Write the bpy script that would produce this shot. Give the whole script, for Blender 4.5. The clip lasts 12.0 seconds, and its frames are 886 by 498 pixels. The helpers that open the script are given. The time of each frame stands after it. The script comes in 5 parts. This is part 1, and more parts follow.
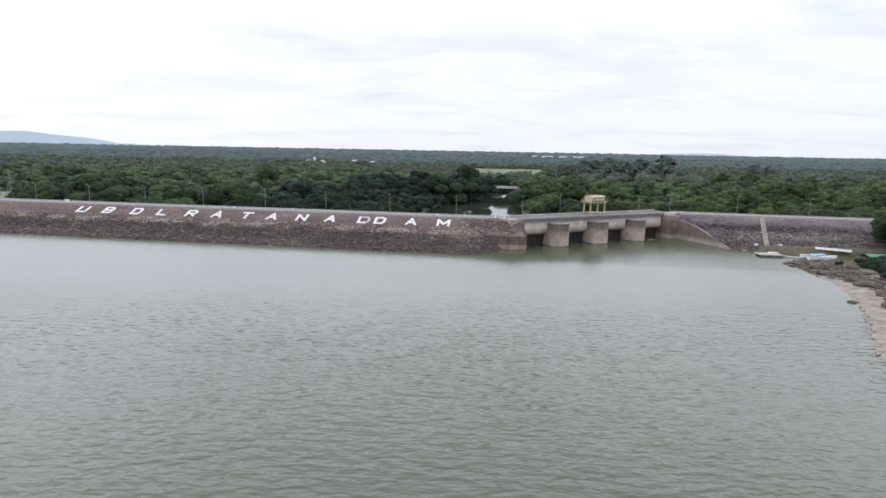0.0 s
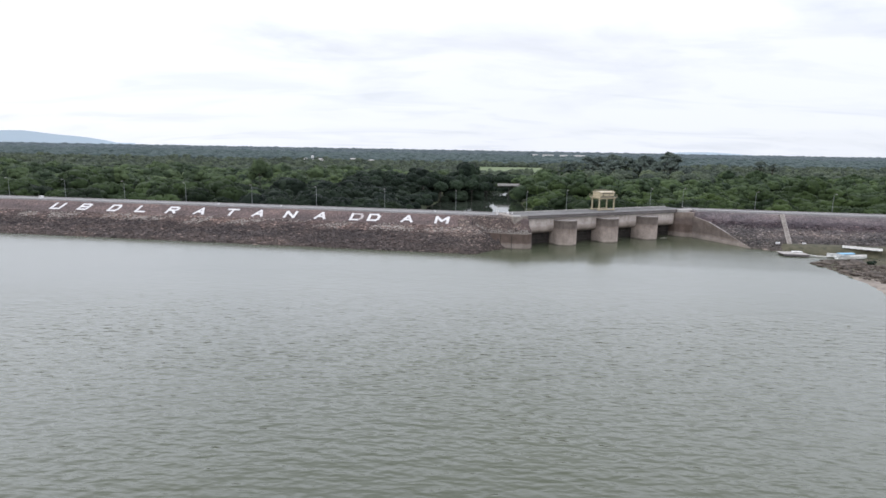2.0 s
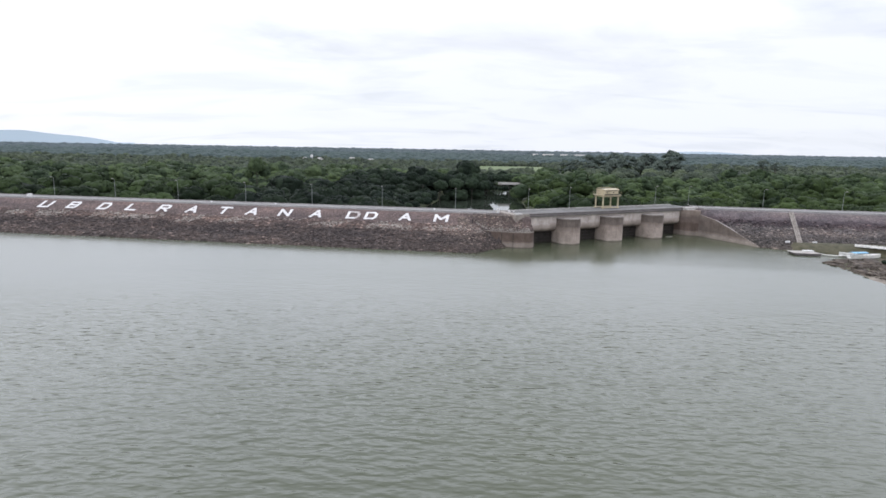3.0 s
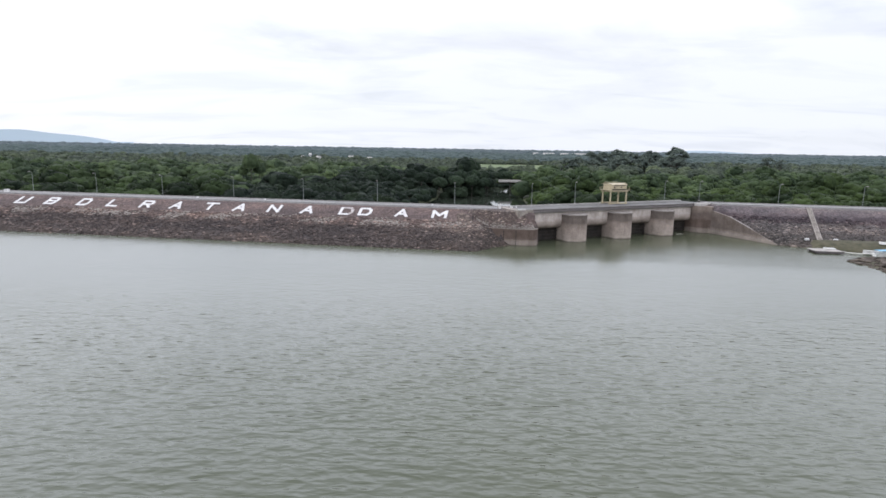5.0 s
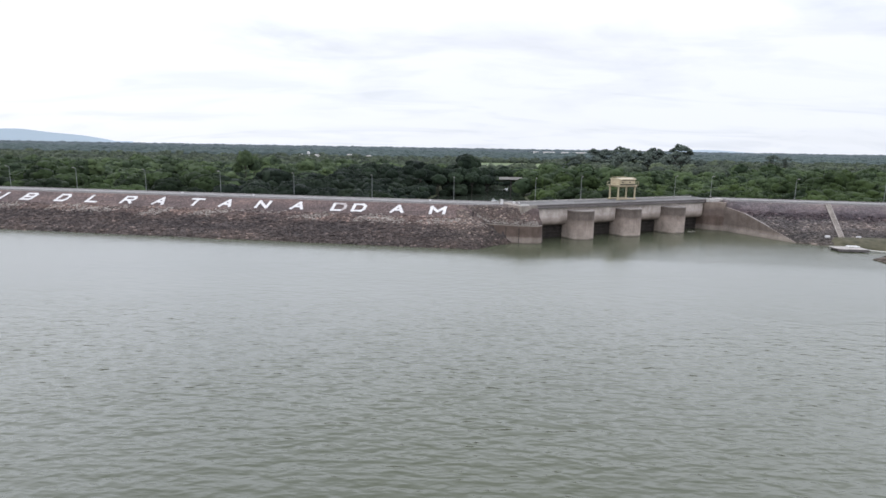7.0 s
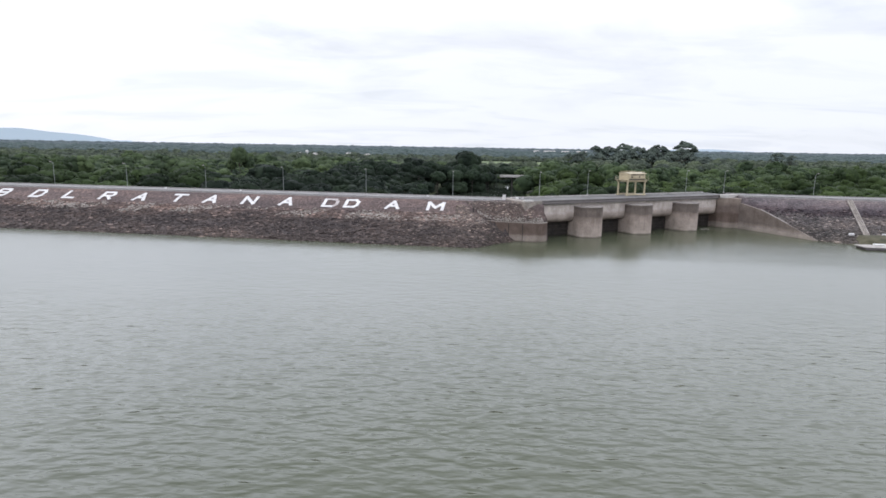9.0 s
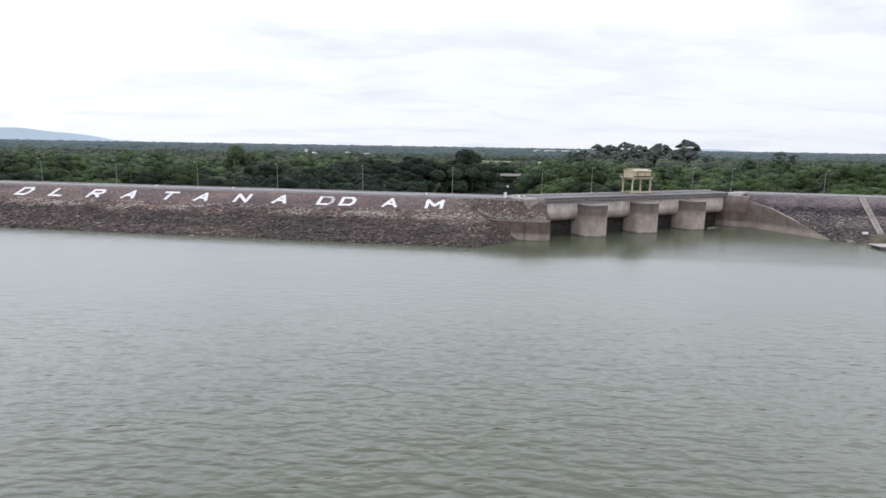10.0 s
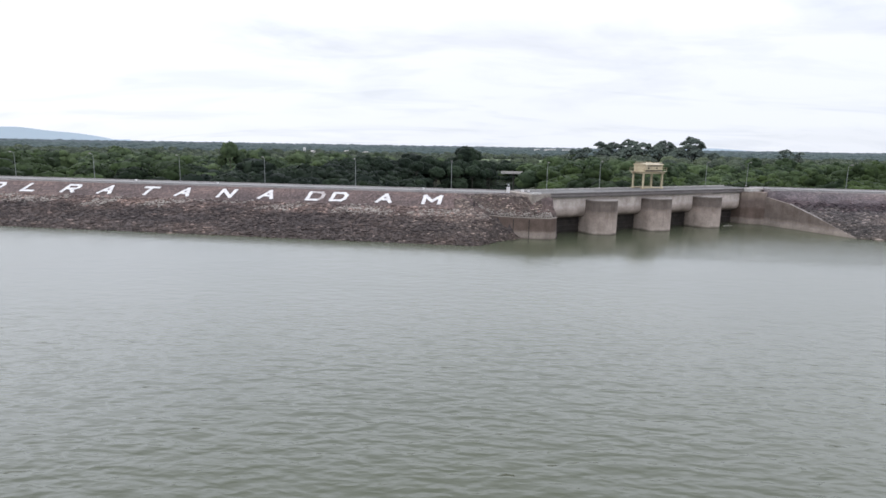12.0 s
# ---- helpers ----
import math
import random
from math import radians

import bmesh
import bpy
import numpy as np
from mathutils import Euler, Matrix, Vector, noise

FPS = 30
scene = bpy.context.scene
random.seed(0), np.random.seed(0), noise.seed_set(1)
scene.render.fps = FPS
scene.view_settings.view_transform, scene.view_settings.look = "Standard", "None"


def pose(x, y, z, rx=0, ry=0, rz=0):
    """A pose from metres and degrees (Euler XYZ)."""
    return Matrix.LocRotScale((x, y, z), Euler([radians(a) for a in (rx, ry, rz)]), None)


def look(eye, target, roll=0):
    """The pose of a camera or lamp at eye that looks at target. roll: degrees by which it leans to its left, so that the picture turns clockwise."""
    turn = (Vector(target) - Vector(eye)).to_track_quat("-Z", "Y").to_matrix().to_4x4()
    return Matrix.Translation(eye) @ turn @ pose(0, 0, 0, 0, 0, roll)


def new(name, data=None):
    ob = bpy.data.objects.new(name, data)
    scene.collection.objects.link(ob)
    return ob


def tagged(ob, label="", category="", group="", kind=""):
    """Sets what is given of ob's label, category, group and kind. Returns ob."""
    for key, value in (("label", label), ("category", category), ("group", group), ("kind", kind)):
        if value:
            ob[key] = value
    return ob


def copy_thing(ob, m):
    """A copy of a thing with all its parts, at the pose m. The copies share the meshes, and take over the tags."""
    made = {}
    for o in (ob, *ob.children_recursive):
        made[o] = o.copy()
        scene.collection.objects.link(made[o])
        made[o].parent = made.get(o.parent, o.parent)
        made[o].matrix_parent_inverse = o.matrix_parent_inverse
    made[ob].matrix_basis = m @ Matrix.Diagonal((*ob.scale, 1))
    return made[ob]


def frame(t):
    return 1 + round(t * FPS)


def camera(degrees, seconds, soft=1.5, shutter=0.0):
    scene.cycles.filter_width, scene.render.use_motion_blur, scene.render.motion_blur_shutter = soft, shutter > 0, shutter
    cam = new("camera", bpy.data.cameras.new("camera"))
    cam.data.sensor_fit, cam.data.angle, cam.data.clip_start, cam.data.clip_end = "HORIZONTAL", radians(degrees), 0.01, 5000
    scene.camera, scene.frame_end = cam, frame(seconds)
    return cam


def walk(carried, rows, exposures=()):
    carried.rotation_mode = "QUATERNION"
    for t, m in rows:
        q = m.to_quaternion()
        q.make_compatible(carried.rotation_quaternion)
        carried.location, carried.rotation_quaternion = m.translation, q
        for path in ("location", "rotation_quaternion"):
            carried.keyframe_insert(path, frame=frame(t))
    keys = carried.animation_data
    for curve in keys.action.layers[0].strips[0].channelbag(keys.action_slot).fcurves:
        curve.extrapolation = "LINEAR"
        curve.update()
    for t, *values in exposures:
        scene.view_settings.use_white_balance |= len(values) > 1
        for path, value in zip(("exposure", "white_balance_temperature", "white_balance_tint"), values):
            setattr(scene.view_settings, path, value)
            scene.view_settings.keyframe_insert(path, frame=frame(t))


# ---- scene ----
cam = camera(73.7, 12.0, soft=1.6)
PATH = [
    (0, (-1.371, -5.743, 34.545), (-1.455, 92.808, 17.584), 1.07),
    (0.5, (-1.252, -1.734, 33.864), (-1.336, 96.814, 16.883), 1.06),
    (1, (-1.134, 1.969, 33.199), (-1.217, 100.514, 16.199), 1.05),
    (1.5, (-1.015, 5.410, 32.549), (-1.098, 103.951, 15.529), 1.04),
    (2, (-0.898, 8.629, 31.914), (-0.980, 107.167, 14.873), 1.03),
    (2.5, (-0.781, 11.665, 31.292), (-0.862, 110.199, 14.231), 1.02),
    (3, (-0.664, 14.553, 30.684), (-0.745, 113.083, 13.602), 1.01),
    (5, (-0.201, 25.201, 28.365), (-0.280, 123.716, 11.199), 0.98),
    (5.5, (-0.086, 27.755, 27.810), (-0.164, 126.267, 10.623), 0.98),
    (6, (0.028, 30.302, 27.263), (-0.049, 128.810, 10.055), 0.97),
    (6.5, (0.142, 32.855, 26.724), (0.065, 131.359, 9.496), 0.97),
    (7, (0.255, 35.422, 26.191), (0.179, 133.923, 8.943), 0.97),
    (9, (0.705, 45.911, 24.113), (0.631, 144.399, 6.789), 0.96),
    (9.5, (0.816, 48.579, 23.603), (0.743, 147.064, 6.260), 0.96),
    (10, (0.927, 51.251, 23.095), (0.854, 149.732, 5.735), 0.96),
    (10.5, (1.038, 53.913, 22.588), (0.965, 152.392, 5.212), 0.96),
    (11, (1.148, 56.549, 22.081), (1.076, 155.025, 4.690), 0.96),
    (11.5, (1.258, 59.141, 21.574), (1.186, 157.614, 4.168), 0.97),
    (12, (1.367, 61.665, 21.066), (1.296, 160.136, 3.646), 0.97),
]
walk(cam, [(t, look(eye, target, roll)) for t, eye, target, roll in PATH])

# ---- world, sun, exposure ----
scene.view_settings.exposure = -0.07
world = bpy.data.worlds.new("overcast_sky")
scene.world = world
world.use_nodes = True
wn, wl = world.node_tree.nodes, world.node_tree.links
wn.clear()
w_out = wn.new("ShaderNodeOutputWorld")
w_bg = wn.new("ShaderNodeBackground")
w_sky = wn.new("ShaderNodeTexSky")
w_sky.sky_type, w_sky.sun_disc = "NISHITA", False
w_sky.sun_elevation, w_sky.sun_rotation = radians(34), radians(-75)
w_sky.air_density, w_sky.dust_density = 1.0, 2.0
w_gain = wn.new("ShaderNodeVectorMath")
w_gain.operation = "SCALE"
w_gain.inputs["Scale"].default_value = 0.10
wl.new(w_sky.outputs[0], w_gain.inputs[0])
# the cloud sheet: direction laid onto a flat layer overhead
w_co = wn.new("ShaderNodeTexCoord")
w_sep = wn.new("ShaderNodeSeparateXYZ")
wl.new(w_co.outputs["Generated"], w_sep.inputs[0])
w_up = wn.new("ShaderNodeMath")
w_up.operation = "ADD"
w_up.inputs[1].default_value = 0.16
w_abs = wn.new("ShaderNodeMath")
w_abs.operation = "ABSOLUTE"
wl.new(w_sep.outputs["Z"], w_abs.inputs[0])
wl.new(w_abs.outputs[0], w_up.inputs[0])
w_lay = wn.new("ShaderNodeVectorMath")
w_lay.operation = "DIVIDE"
w_cmb = wn.new("ShaderNodeCombineXYZ")
wl.new(w_up.outputs[0], w_cmb.inputs[0])
wl.new(w_up.outputs[0], w_cmb.inputs[1])
w_cmb.inputs[2].default_value = 1.0
wl.new(w_co.outputs["Generated"], w_lay.inputs[0])
wl.new(w_cmb.outputs[0], w_lay.inputs[1])
w_noise = wn.new("ShaderNodeTexNoise")
w_noise.inputs["Scale"].default_value = 0.75
w_noise.inputs["Detail"].default_value = 6.0
w_noise.inputs["Roughness"].default_value = 0.55
w_noise.inputs["Distortion"].default_value = 0.4
wl.new(w_lay.outputs[0], w_noise.inputs["Vector"])
w_ramp = wn.new("ShaderNodeValToRGB")
w_ramp.color_ramp.elements[0].position = 0.30
w_ramp.color_ramp.elements[0].color = (0.90, 0.92, 1.00, 1)
w_ramp.color_ramp.elements[1].position = 0.50
w_ramp.color_ramp.elements[1].color = (1.17, 1.185, 1.31, 1)
wl.new(w_noise.outputs["Fac"], w_ramp.inputs[0])
w_mix = wn.new("ShaderNodeMixRGB")
w_mix.inputs[0].default_value = 0.88
wl.new(w_gain.outputs[0], w_mix.inputs[1])
# long grey wisps low over the horizon
w_wmap = wn.new("ShaderNodeMapping")
w_wmap.inputs["Scale"].default_value = (0.8, 1.7, 1.0)
w_wmap.inputs["Location"].default_value = (4.75, 1.25, 0.0)
wl.new(w_lay.outputs[0], w_wmap.inputs[0])
w_wisp = wn.new("ShaderNodeTexNoise")
w_wisp.inputs["Scale"].default_value, w_wisp.inputs["Detail"].default_value = 1.1, 7.0
w_wisp.inputs["Roughness"].default_value, w_wisp.inputs["Distortion"].default_value = 0.55, 0.7
wl.new(w_wmap.outputs[0], w_wisp.inputs["Vector"])
w_grey = wn.new("ShaderNodeValToRGB")
w_grey.color_ramp.elements[0].position, w_grey.color_ramp.elements[0].color = 0.34, (0.90, 0.91, 0.92, 1)
w_grey.color_ramp.elements[1].position, w_grey.color_ramp.elements[1].color = 0.50, (1.0, 1.0, 1.0, 1)
wl.new(w_wisp.outputs["Fac"], w_grey.inputs[0])
# towards the horizon the sheet closes to an even grey-white
w_far = wn.new("ShaderNodeMapRange")
w_far.inputs["From Min"].default_value, w_far.inputs["From Max"].default_value = 0.03, 0.15
w_far.inputs["To Min"].default_value, w_far.inputs["To Max"].default_value = 0.25, 1.0
wl.new(w_abs.outputs[0], w_far.inputs["Value"])
w_even = wn.new("ShaderNodeMixRGB")
w_even.inputs[1].default_value = (1.13, 1.16, 1.26, 1)
wl.new(w_far.outputs[0], w_even.inputs[0])
wl.new(w_ramp.outputs[0], w_even.inputs[2])
wl.new(w_even.outputs[0], w_mix.inputs[2])
w_low = wn.new("ShaderNodeValToRGB")
w_low.color_ramp.elements[0].position, w_low.color_ramp.elements[0].color = 0.0, (0.83, 0.845, 0.85, 1)
w_low.color_ramp.elements[1].position, w_low.color_ramp.elements[1].color = 0.07, (0.83, 0.845, 0.845, 1)
for p, v in ((0.17, 0.87), (0.22, 1.15), (0.28, 1.9), (0.40, 2.15), (0.60, 1.85), (1.0, 1.45)):
    w_low.color_ramp.elements.new(p).color = (v * 0.985, v, v * (1.0 if v < 1 else 1.03), 1)
wl.new(w_abs.outputs[0], w_low.inputs[0])
w_dim = wn.new("ShaderNodeMixRGB")
w_dim.blend_type = "MULTIPLY"
w_dim.inputs[0].default_value = 1.0
wl.new(w_mix.outputs[0], w_dim.inputs[1])
wl.new(w_low.outputs[0], w_dim.inputs[2])
# the sheet is a little brighter towards the veiled sun
w_dot = wn.new("ShaderNodeVectorMath")
w_dot.operation = "DOT_PRODUCT"
w_dot.inputs[1].default_value = (-0.80, 0.22, 0.56)
wl.new(w_co.outputs["Generated"], w_dot.inputs[0])
w_veil = wn.new("ShaderNodeMapRange")
w_veil.inputs["From Min"].default_value, w_veil.inputs["From Max"].default_value = 0.2, 1.0
w_veil.inputs["To Min"].default_value, w_veil.inputs["To Max"].default_value = 1.13, 1.25
wl.new(w_dot.outputs["Value"], w_veil.inputs["Value"])
w_lit = wn.new("ShaderNodeVectorMath")
w_lit.operation = "SCALE"
wl.new(w_dim.outputs[0], w_lit.inputs[0])
wl.new(w_veil.outputs[0], w_lit.inputs["Scale"])
w_all = wn.new("ShaderNodeMixRGB")
w_all.blend_type = "MULTIPLY"
w_all.inputs[0].default_value = 1.0
wl.new(w_lit.outputs[0], w_all.inputs[1])
wl.new(w_grey.outputs[0], w_all.inputs[2])
wl.new(w_all.outputs[0], w_bg.inputs["Color"])
w_bg.inputs["Strength"].default_value = 1.0
wl.new(w_bg.outputs[0], w_out.inputs[0])

sun = new("sun", bpy.data.lights.new("sun", "SUN"))
sun.data.energy, sun.data.angle, sun.data.color = 0.3, radians(25), (1.0, 0.98, 0.95)
sun.matrix_world = look((-244, 257, 171), (0, 190, 0))


# ---- materials ----
def material(name, rough=0.9, spec=0.2, metal=0.0):
    m = bpy.data.materials.new(name)
    m.use_nodes = True
    b = m.node_tree.nodes["Principled BSDF"]
    b.inputs["Roughness"].default_value = rough
    b.inputs["Specular IOR Level"].default_value = spec
    b.inputs["Metallic"].default_value = metal
    return m, m.node_tree.nodes, m.node_tree.links, b


def ramp(nodes, links, source, stops):
    r = nodes.new("ShaderNodeValToRGB")
    while len(r.color_ramp.elements) < len(stops):
        r.color_ramp.elements.new(0.5)
    for e, (p, c) in zip(r.color_ramp.elements, stops):
        e.position, e.color = p, (*c, 1)
    links.new(source, r.inputs[0])
    return r.outputs[0]


def grain(nodes, links, scale, detail=4.0, rough=0.6, stretch=None, space="Object"):
    co = nodes.new("ShaderNodeTexCoord")
    n = nodes.new("ShaderNodeTexNoise")
    n.inputs["Scale"].default_value, n.inputs["Detail"].default_value, n.inputs["Roughness"].default_value = scale, detail, rough
    if stretch:
        mp = nodes.new("ShaderNodeMapping")
        mp.inputs["Scale"].default_value = stretch
        links.new(co.outputs[space], mp.inputs[0])
        links.new(mp.outputs[0], n.inputs["Vector"])
    else:
        links.new(co.outputs[space], n.inputs["Vector"])
    return n.outputs["Fac"]


def blend(nodes, links, kind, fac, a, b):
    m = nodes.new("ShaderNodeMixRGB")
    m.blend_type = kind
    for k, v in enumerate((fac, a, b)):
        if hasattr(v, "links"):
            links.new(v, m.inputs[k])
        else:
            m.inputs[k].default_value = v if k == 0 else (*v, 1)
    return m.outputs[0]


def bump(nodes, links, b, height, strength, distance):
    n = nodes.new("ShaderNodeBump")
    n.inputs["Strength"].default_value, n.inputs["Distance"].default_value = strength, distance
    links.new(height, n.inputs["Height"])
    links.new(n.outputs[0], b.inputs["Normal"])


def speckled(name, dark, light, big=0.3, small=4.0, rough=0.9, relief=0.05, spec=0.2, wide=0.35):
    """Two scales of variation between two colours, with fine relief."""
    m, n, l, b = material(name, rough, spec)
    g1, g2 = grain(n, l, big), grain(n, l, small, 5)
    c1 = ramp(n, l, g1, [(0.5 - wide / 2, dark), (0.5 + wide / 2, light)])
    tone = ramp(n, l, g2, [(0.3, (0.62, 0.62, 0.62)), (0.7, (1.15, 1.15, 1.15))])
    l.new(blend(n, l, "MULTIPLY", 1.0, c1, tone), b.inputs["Base Color"])
    bump(n, l, b, g2, 0.6, relief)
    return m


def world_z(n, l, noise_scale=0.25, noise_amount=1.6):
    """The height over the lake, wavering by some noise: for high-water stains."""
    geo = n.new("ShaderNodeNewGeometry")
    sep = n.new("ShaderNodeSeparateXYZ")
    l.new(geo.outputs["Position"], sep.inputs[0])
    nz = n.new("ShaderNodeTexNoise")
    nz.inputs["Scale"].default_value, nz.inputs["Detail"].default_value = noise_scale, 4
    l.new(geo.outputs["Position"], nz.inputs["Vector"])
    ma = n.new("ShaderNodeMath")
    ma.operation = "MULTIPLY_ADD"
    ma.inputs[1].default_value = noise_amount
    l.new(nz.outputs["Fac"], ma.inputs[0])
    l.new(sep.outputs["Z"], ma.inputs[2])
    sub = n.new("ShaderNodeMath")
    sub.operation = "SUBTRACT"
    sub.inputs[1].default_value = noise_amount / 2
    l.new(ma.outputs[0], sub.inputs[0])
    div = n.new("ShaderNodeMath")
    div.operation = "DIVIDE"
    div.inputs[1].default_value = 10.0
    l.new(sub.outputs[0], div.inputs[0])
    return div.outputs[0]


UPPER_RED = [(0.0, (0.064, 0.055, 0.050)), (0.08, (0.080, 0.068, 0.062)), (0.18, (0.070, 0.060, 0.056)), (0.44, (0.061, 0.052, 0.049)),
             (0.53, (0.1172, 0.0929, 0.0830)), (0.60, (0.1256, 0.0993, 0.0892)), (0.66, (0.1021, 0.0801, 0.0736)), (0.9, (0.1088, 0.0849, 0.0790))]
ABUTMENT = [(0.0, (0.070, 0.060, 0.053)), (0.3, (0.098, 0.085, 0.076)), (0.5, (0.134, 0.116, 0.103)), (0.95, (0.150, 0.129, 0.115))]
UPPER_GREY = [(0.0, (0.088, 0.079, 0.070)), (0.20, (0.082, 0.075, 0.069)), (0.44, (0.100, 0.092, 0.088)), (0.54, (0.108, 0.099, 0.095)),
              (0.62, (0.058, 0.047, 0.049)), (0.74, (0.060, 0.048, 0.051)), (0.81, (0.092, 0.078, 0.080)), (0.95, (0.118, 0.104, 0.103))]


def riprap_material(name, island, belts):
    """Rockfill in belts: laid stone above, a pale or dark belt, lake-stained stone below."""
    m, n, l, b = material(name, 0.92, 0.15)
    zone = ramp(n, l, world_z(n, l, 0.30, 3.6), belts)
    if island:
        geo = n.new("ShaderNodeNewGeometry")
        tone = ramp(n, l, geo.outputs["Random Per Island"], [(0.0, (0.55, 0.53, 0.53)), (0.5, (0.95, 0.93, 0.92)), (0.86, (1.25, 1.20, 1.15)), (0.94, (1.9, 1.8, 1.7)), (1.0, (3.2, 3.0, 2.85))])
    else:
        co = n.new("ShaderNodeTexCoord")
        v = n.new("ShaderNodeTexVoronoi")
        v.inputs["Scale"].default_value = 2.2
        l.new(co.outputs["Object"], v.inputs["Vector"])
        tone = ramp(n, l, v.outputs["Color"], [(0.1, (0.6, 0.58, 0.57)), (0.6, (1.0, 1.0, 1.0)), (0.95, (1.5, 1.42, 1.38))])
    c = blend(n, l, "MULTIPLY", 1.0, zone, tone)
    g = grain(n, l, 0.16, 6, 0.65, (0.32, 1.0, 1.6))
    c = blend(n, l, "MULTIPLY", 0.9, c, ramp(n, l, g, [(0.32, (0.62, 0.64, 0.68)), (0.5, (1.0, 0.98, 0.97)), (0.68, (1.42, 1.30, 1.22))]))
    l.new(c, b.inputs["Base Color"])
    bump(n, l, b, grain(n, l, 2.6, 5), 0.9, 0.15)
    return m


def concrete_material(name, stops):
    """Cast concrete: lake stains by height, blotches, streaks running down, fine grain."""
    m, n, l, b = material(name, 0.85, 0.25)
    zone = ramp(n, l, world_z(n, l, 0.35, 0.9), stops)
    blotch = grain(n, l, 0.32, 5, 0.7)
    c = blend(n, l, "MULTIPLY", 1.0, zone, ramp(n, l, blotch, [(0.32, (0.70, 0.68, 0.66)), (0.55, (1.0, 1.0, 1.0)), (0.72, (1.22, 1.2, 1.17))]))
    streak = grain(n, l, 0.75, 6, 0.7, (1.0, 1.0, 0.22))
    c = blend(n, l, "MULTIPLY", 0.6, c, ramp(n, l, streak, [(0.34, (0.72, 0.70, 0.68)), (0.56, (1.04, 1.04, 1.04)), (0.75, (1.15, 1.13, 1.1))]))
    c = blend(n, l, "MULTIPLY", 0.7, c, ramp(n, l, grain(n, l, 5.0, 5), [(0.3, (0.72, 0.72, 0.72)), (0.7, (1.18, 1.18, 1.18))]))
    l.new(c, b.inputs["Base Color"])
    bump(n, l, b, grain(n, l, 5.0, 4), 0.4, 0.03)
    return m


def leaf_material(name, dark, light, fine=1.1, tree=0.085):
    """Foliage: one tone a crown, wavering in patches of woodland, with leafy clumps in colour and relief."""
    m, n, l, b = material(name, 0.75, 0.06)
    geo = n.new("ShaderNodeNewGeometry")
    info = n.new("ShaderNodeObjectInfo")
    flat = n.new("ShaderNodeVectorMath")
    flat.operation = "MULTIPLY"
    flat.inputs[1].default_value = (1, 1, 0)
    l.new(geo.outputs["Position"], flat.inputs[0])
    cell = n.new("ShaderNodeTexVoronoi")
    cell.inputs["Scale"].default_value = tree
    l.new(flat.outputs[0], cell.inputs["Vector"])
    shift = n.new("ShaderNodeSeparateColor")
    l.new(cell.outputs["Color"], shift.inputs[0])
    patch = n.new("ShaderNodeTexNoise")
    patch.inputs["Scale"].default_value, patch.inputs["Detail"].default_value = tree * 0.2, 3
    l.new(flat.outputs[0], patch.inputs["Vector"])
    clump = n.new("ShaderNodeTexNoise")
    clump.inputs["Scale"].default_value, clump.inputs["Detail"].default_value = fine, 4
    l.new(geo.outputs["Position"], clump.inputs["Vector"])
    total = None
    for source, amount, offset in ((shift.outputs[0], 0.55, -0.03), (patch.outputs["Fac"], 0.9, -0.45), (info.outputs["Random"], 0.25, 0.0), (geo.outputs["Random Per Island"], 0.06, 0.0), (clump.outputs["Fac"], 0.70, -0.25)):
        ma = n.new("ShaderNodeMath")
        ma.operation = "MULTIPLY_ADD"
        ma.inputs[1].default_value, ma.inputs[2].default_value = amount, offset
        l.new(source, ma.inputs[0])
        if total is not None:
            ad = n.new("ShaderNodeMath")
            ad.operation = "ADD"
            l.new(total, ad.inputs[0])
            l.new(ma.outputs[0], ad.inputs[1])
            total = ad.outputs[0]
        else:
            total = ma.outputs[0]
    mid = tuple(a * 0.66 + c * 0.34 for a, c in zip(dark, light))
    l.new(ramp(n, l, total, [(0.12, dark), (0.5, mid), (0.95, light)]), b.inputs["Base Color"])
    bump(n, l, b, clump.outputs["Fac"], 0.4, 0.5 / fine)
    return m


RIPRAP = riprap_material("rockfill_face", False, UPPER_RED)
RIPRAP_GREY = riprap_material("grey_rockfill_face", False, UPPER_GREY)
STONE = riprap_material("loose_riprap", True, UPPER_RED)
STONE_GREY = riprap_material("loose_grey_rock", True, UPPER_GREY)
STONE_PALE = riprap_material("abutment_rock", True, ABUTMENT)
SHORE_ROCK = speckled("brown_shore_rock", (0.036, 0.030, 0.025), (0.15, 0.124, 0.100), 0.5, 2.5, relief=0.08)
RAFTDECK = speckled("worn_pale_planks", (0.26, 0.24, 0.215), (0.40, 0.375, 0.34), 0.8, 5.0)
# far hills: air haze is put into the blue colour and a glow
HAZE, hz_n, hz_l, hz_b = material("glowing_ridge_haze", 1.0, 0.0)
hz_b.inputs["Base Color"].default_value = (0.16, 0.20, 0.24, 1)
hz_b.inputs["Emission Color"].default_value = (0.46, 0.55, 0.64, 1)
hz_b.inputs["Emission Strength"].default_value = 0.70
CONCRETE = concrete_material("stained_concrete", [(0.0, (0.140, 0.114, 0.095)), (0.035, (0.248, 0.210, 0.177)), (0.14, (0.232, 0.193, 0.161)), (0.19, (0.127, 0.095, 0.077)), (0.44, (0.119, 0.087, 0.070)), (0.50, (0.146, 0.113, 0.094)), (0.66, (0.130, 0.102, 0.086)), (0.82, (0.207, 0.166, 0.138)), (1.0, (0.257, 0.210, 0.176))])
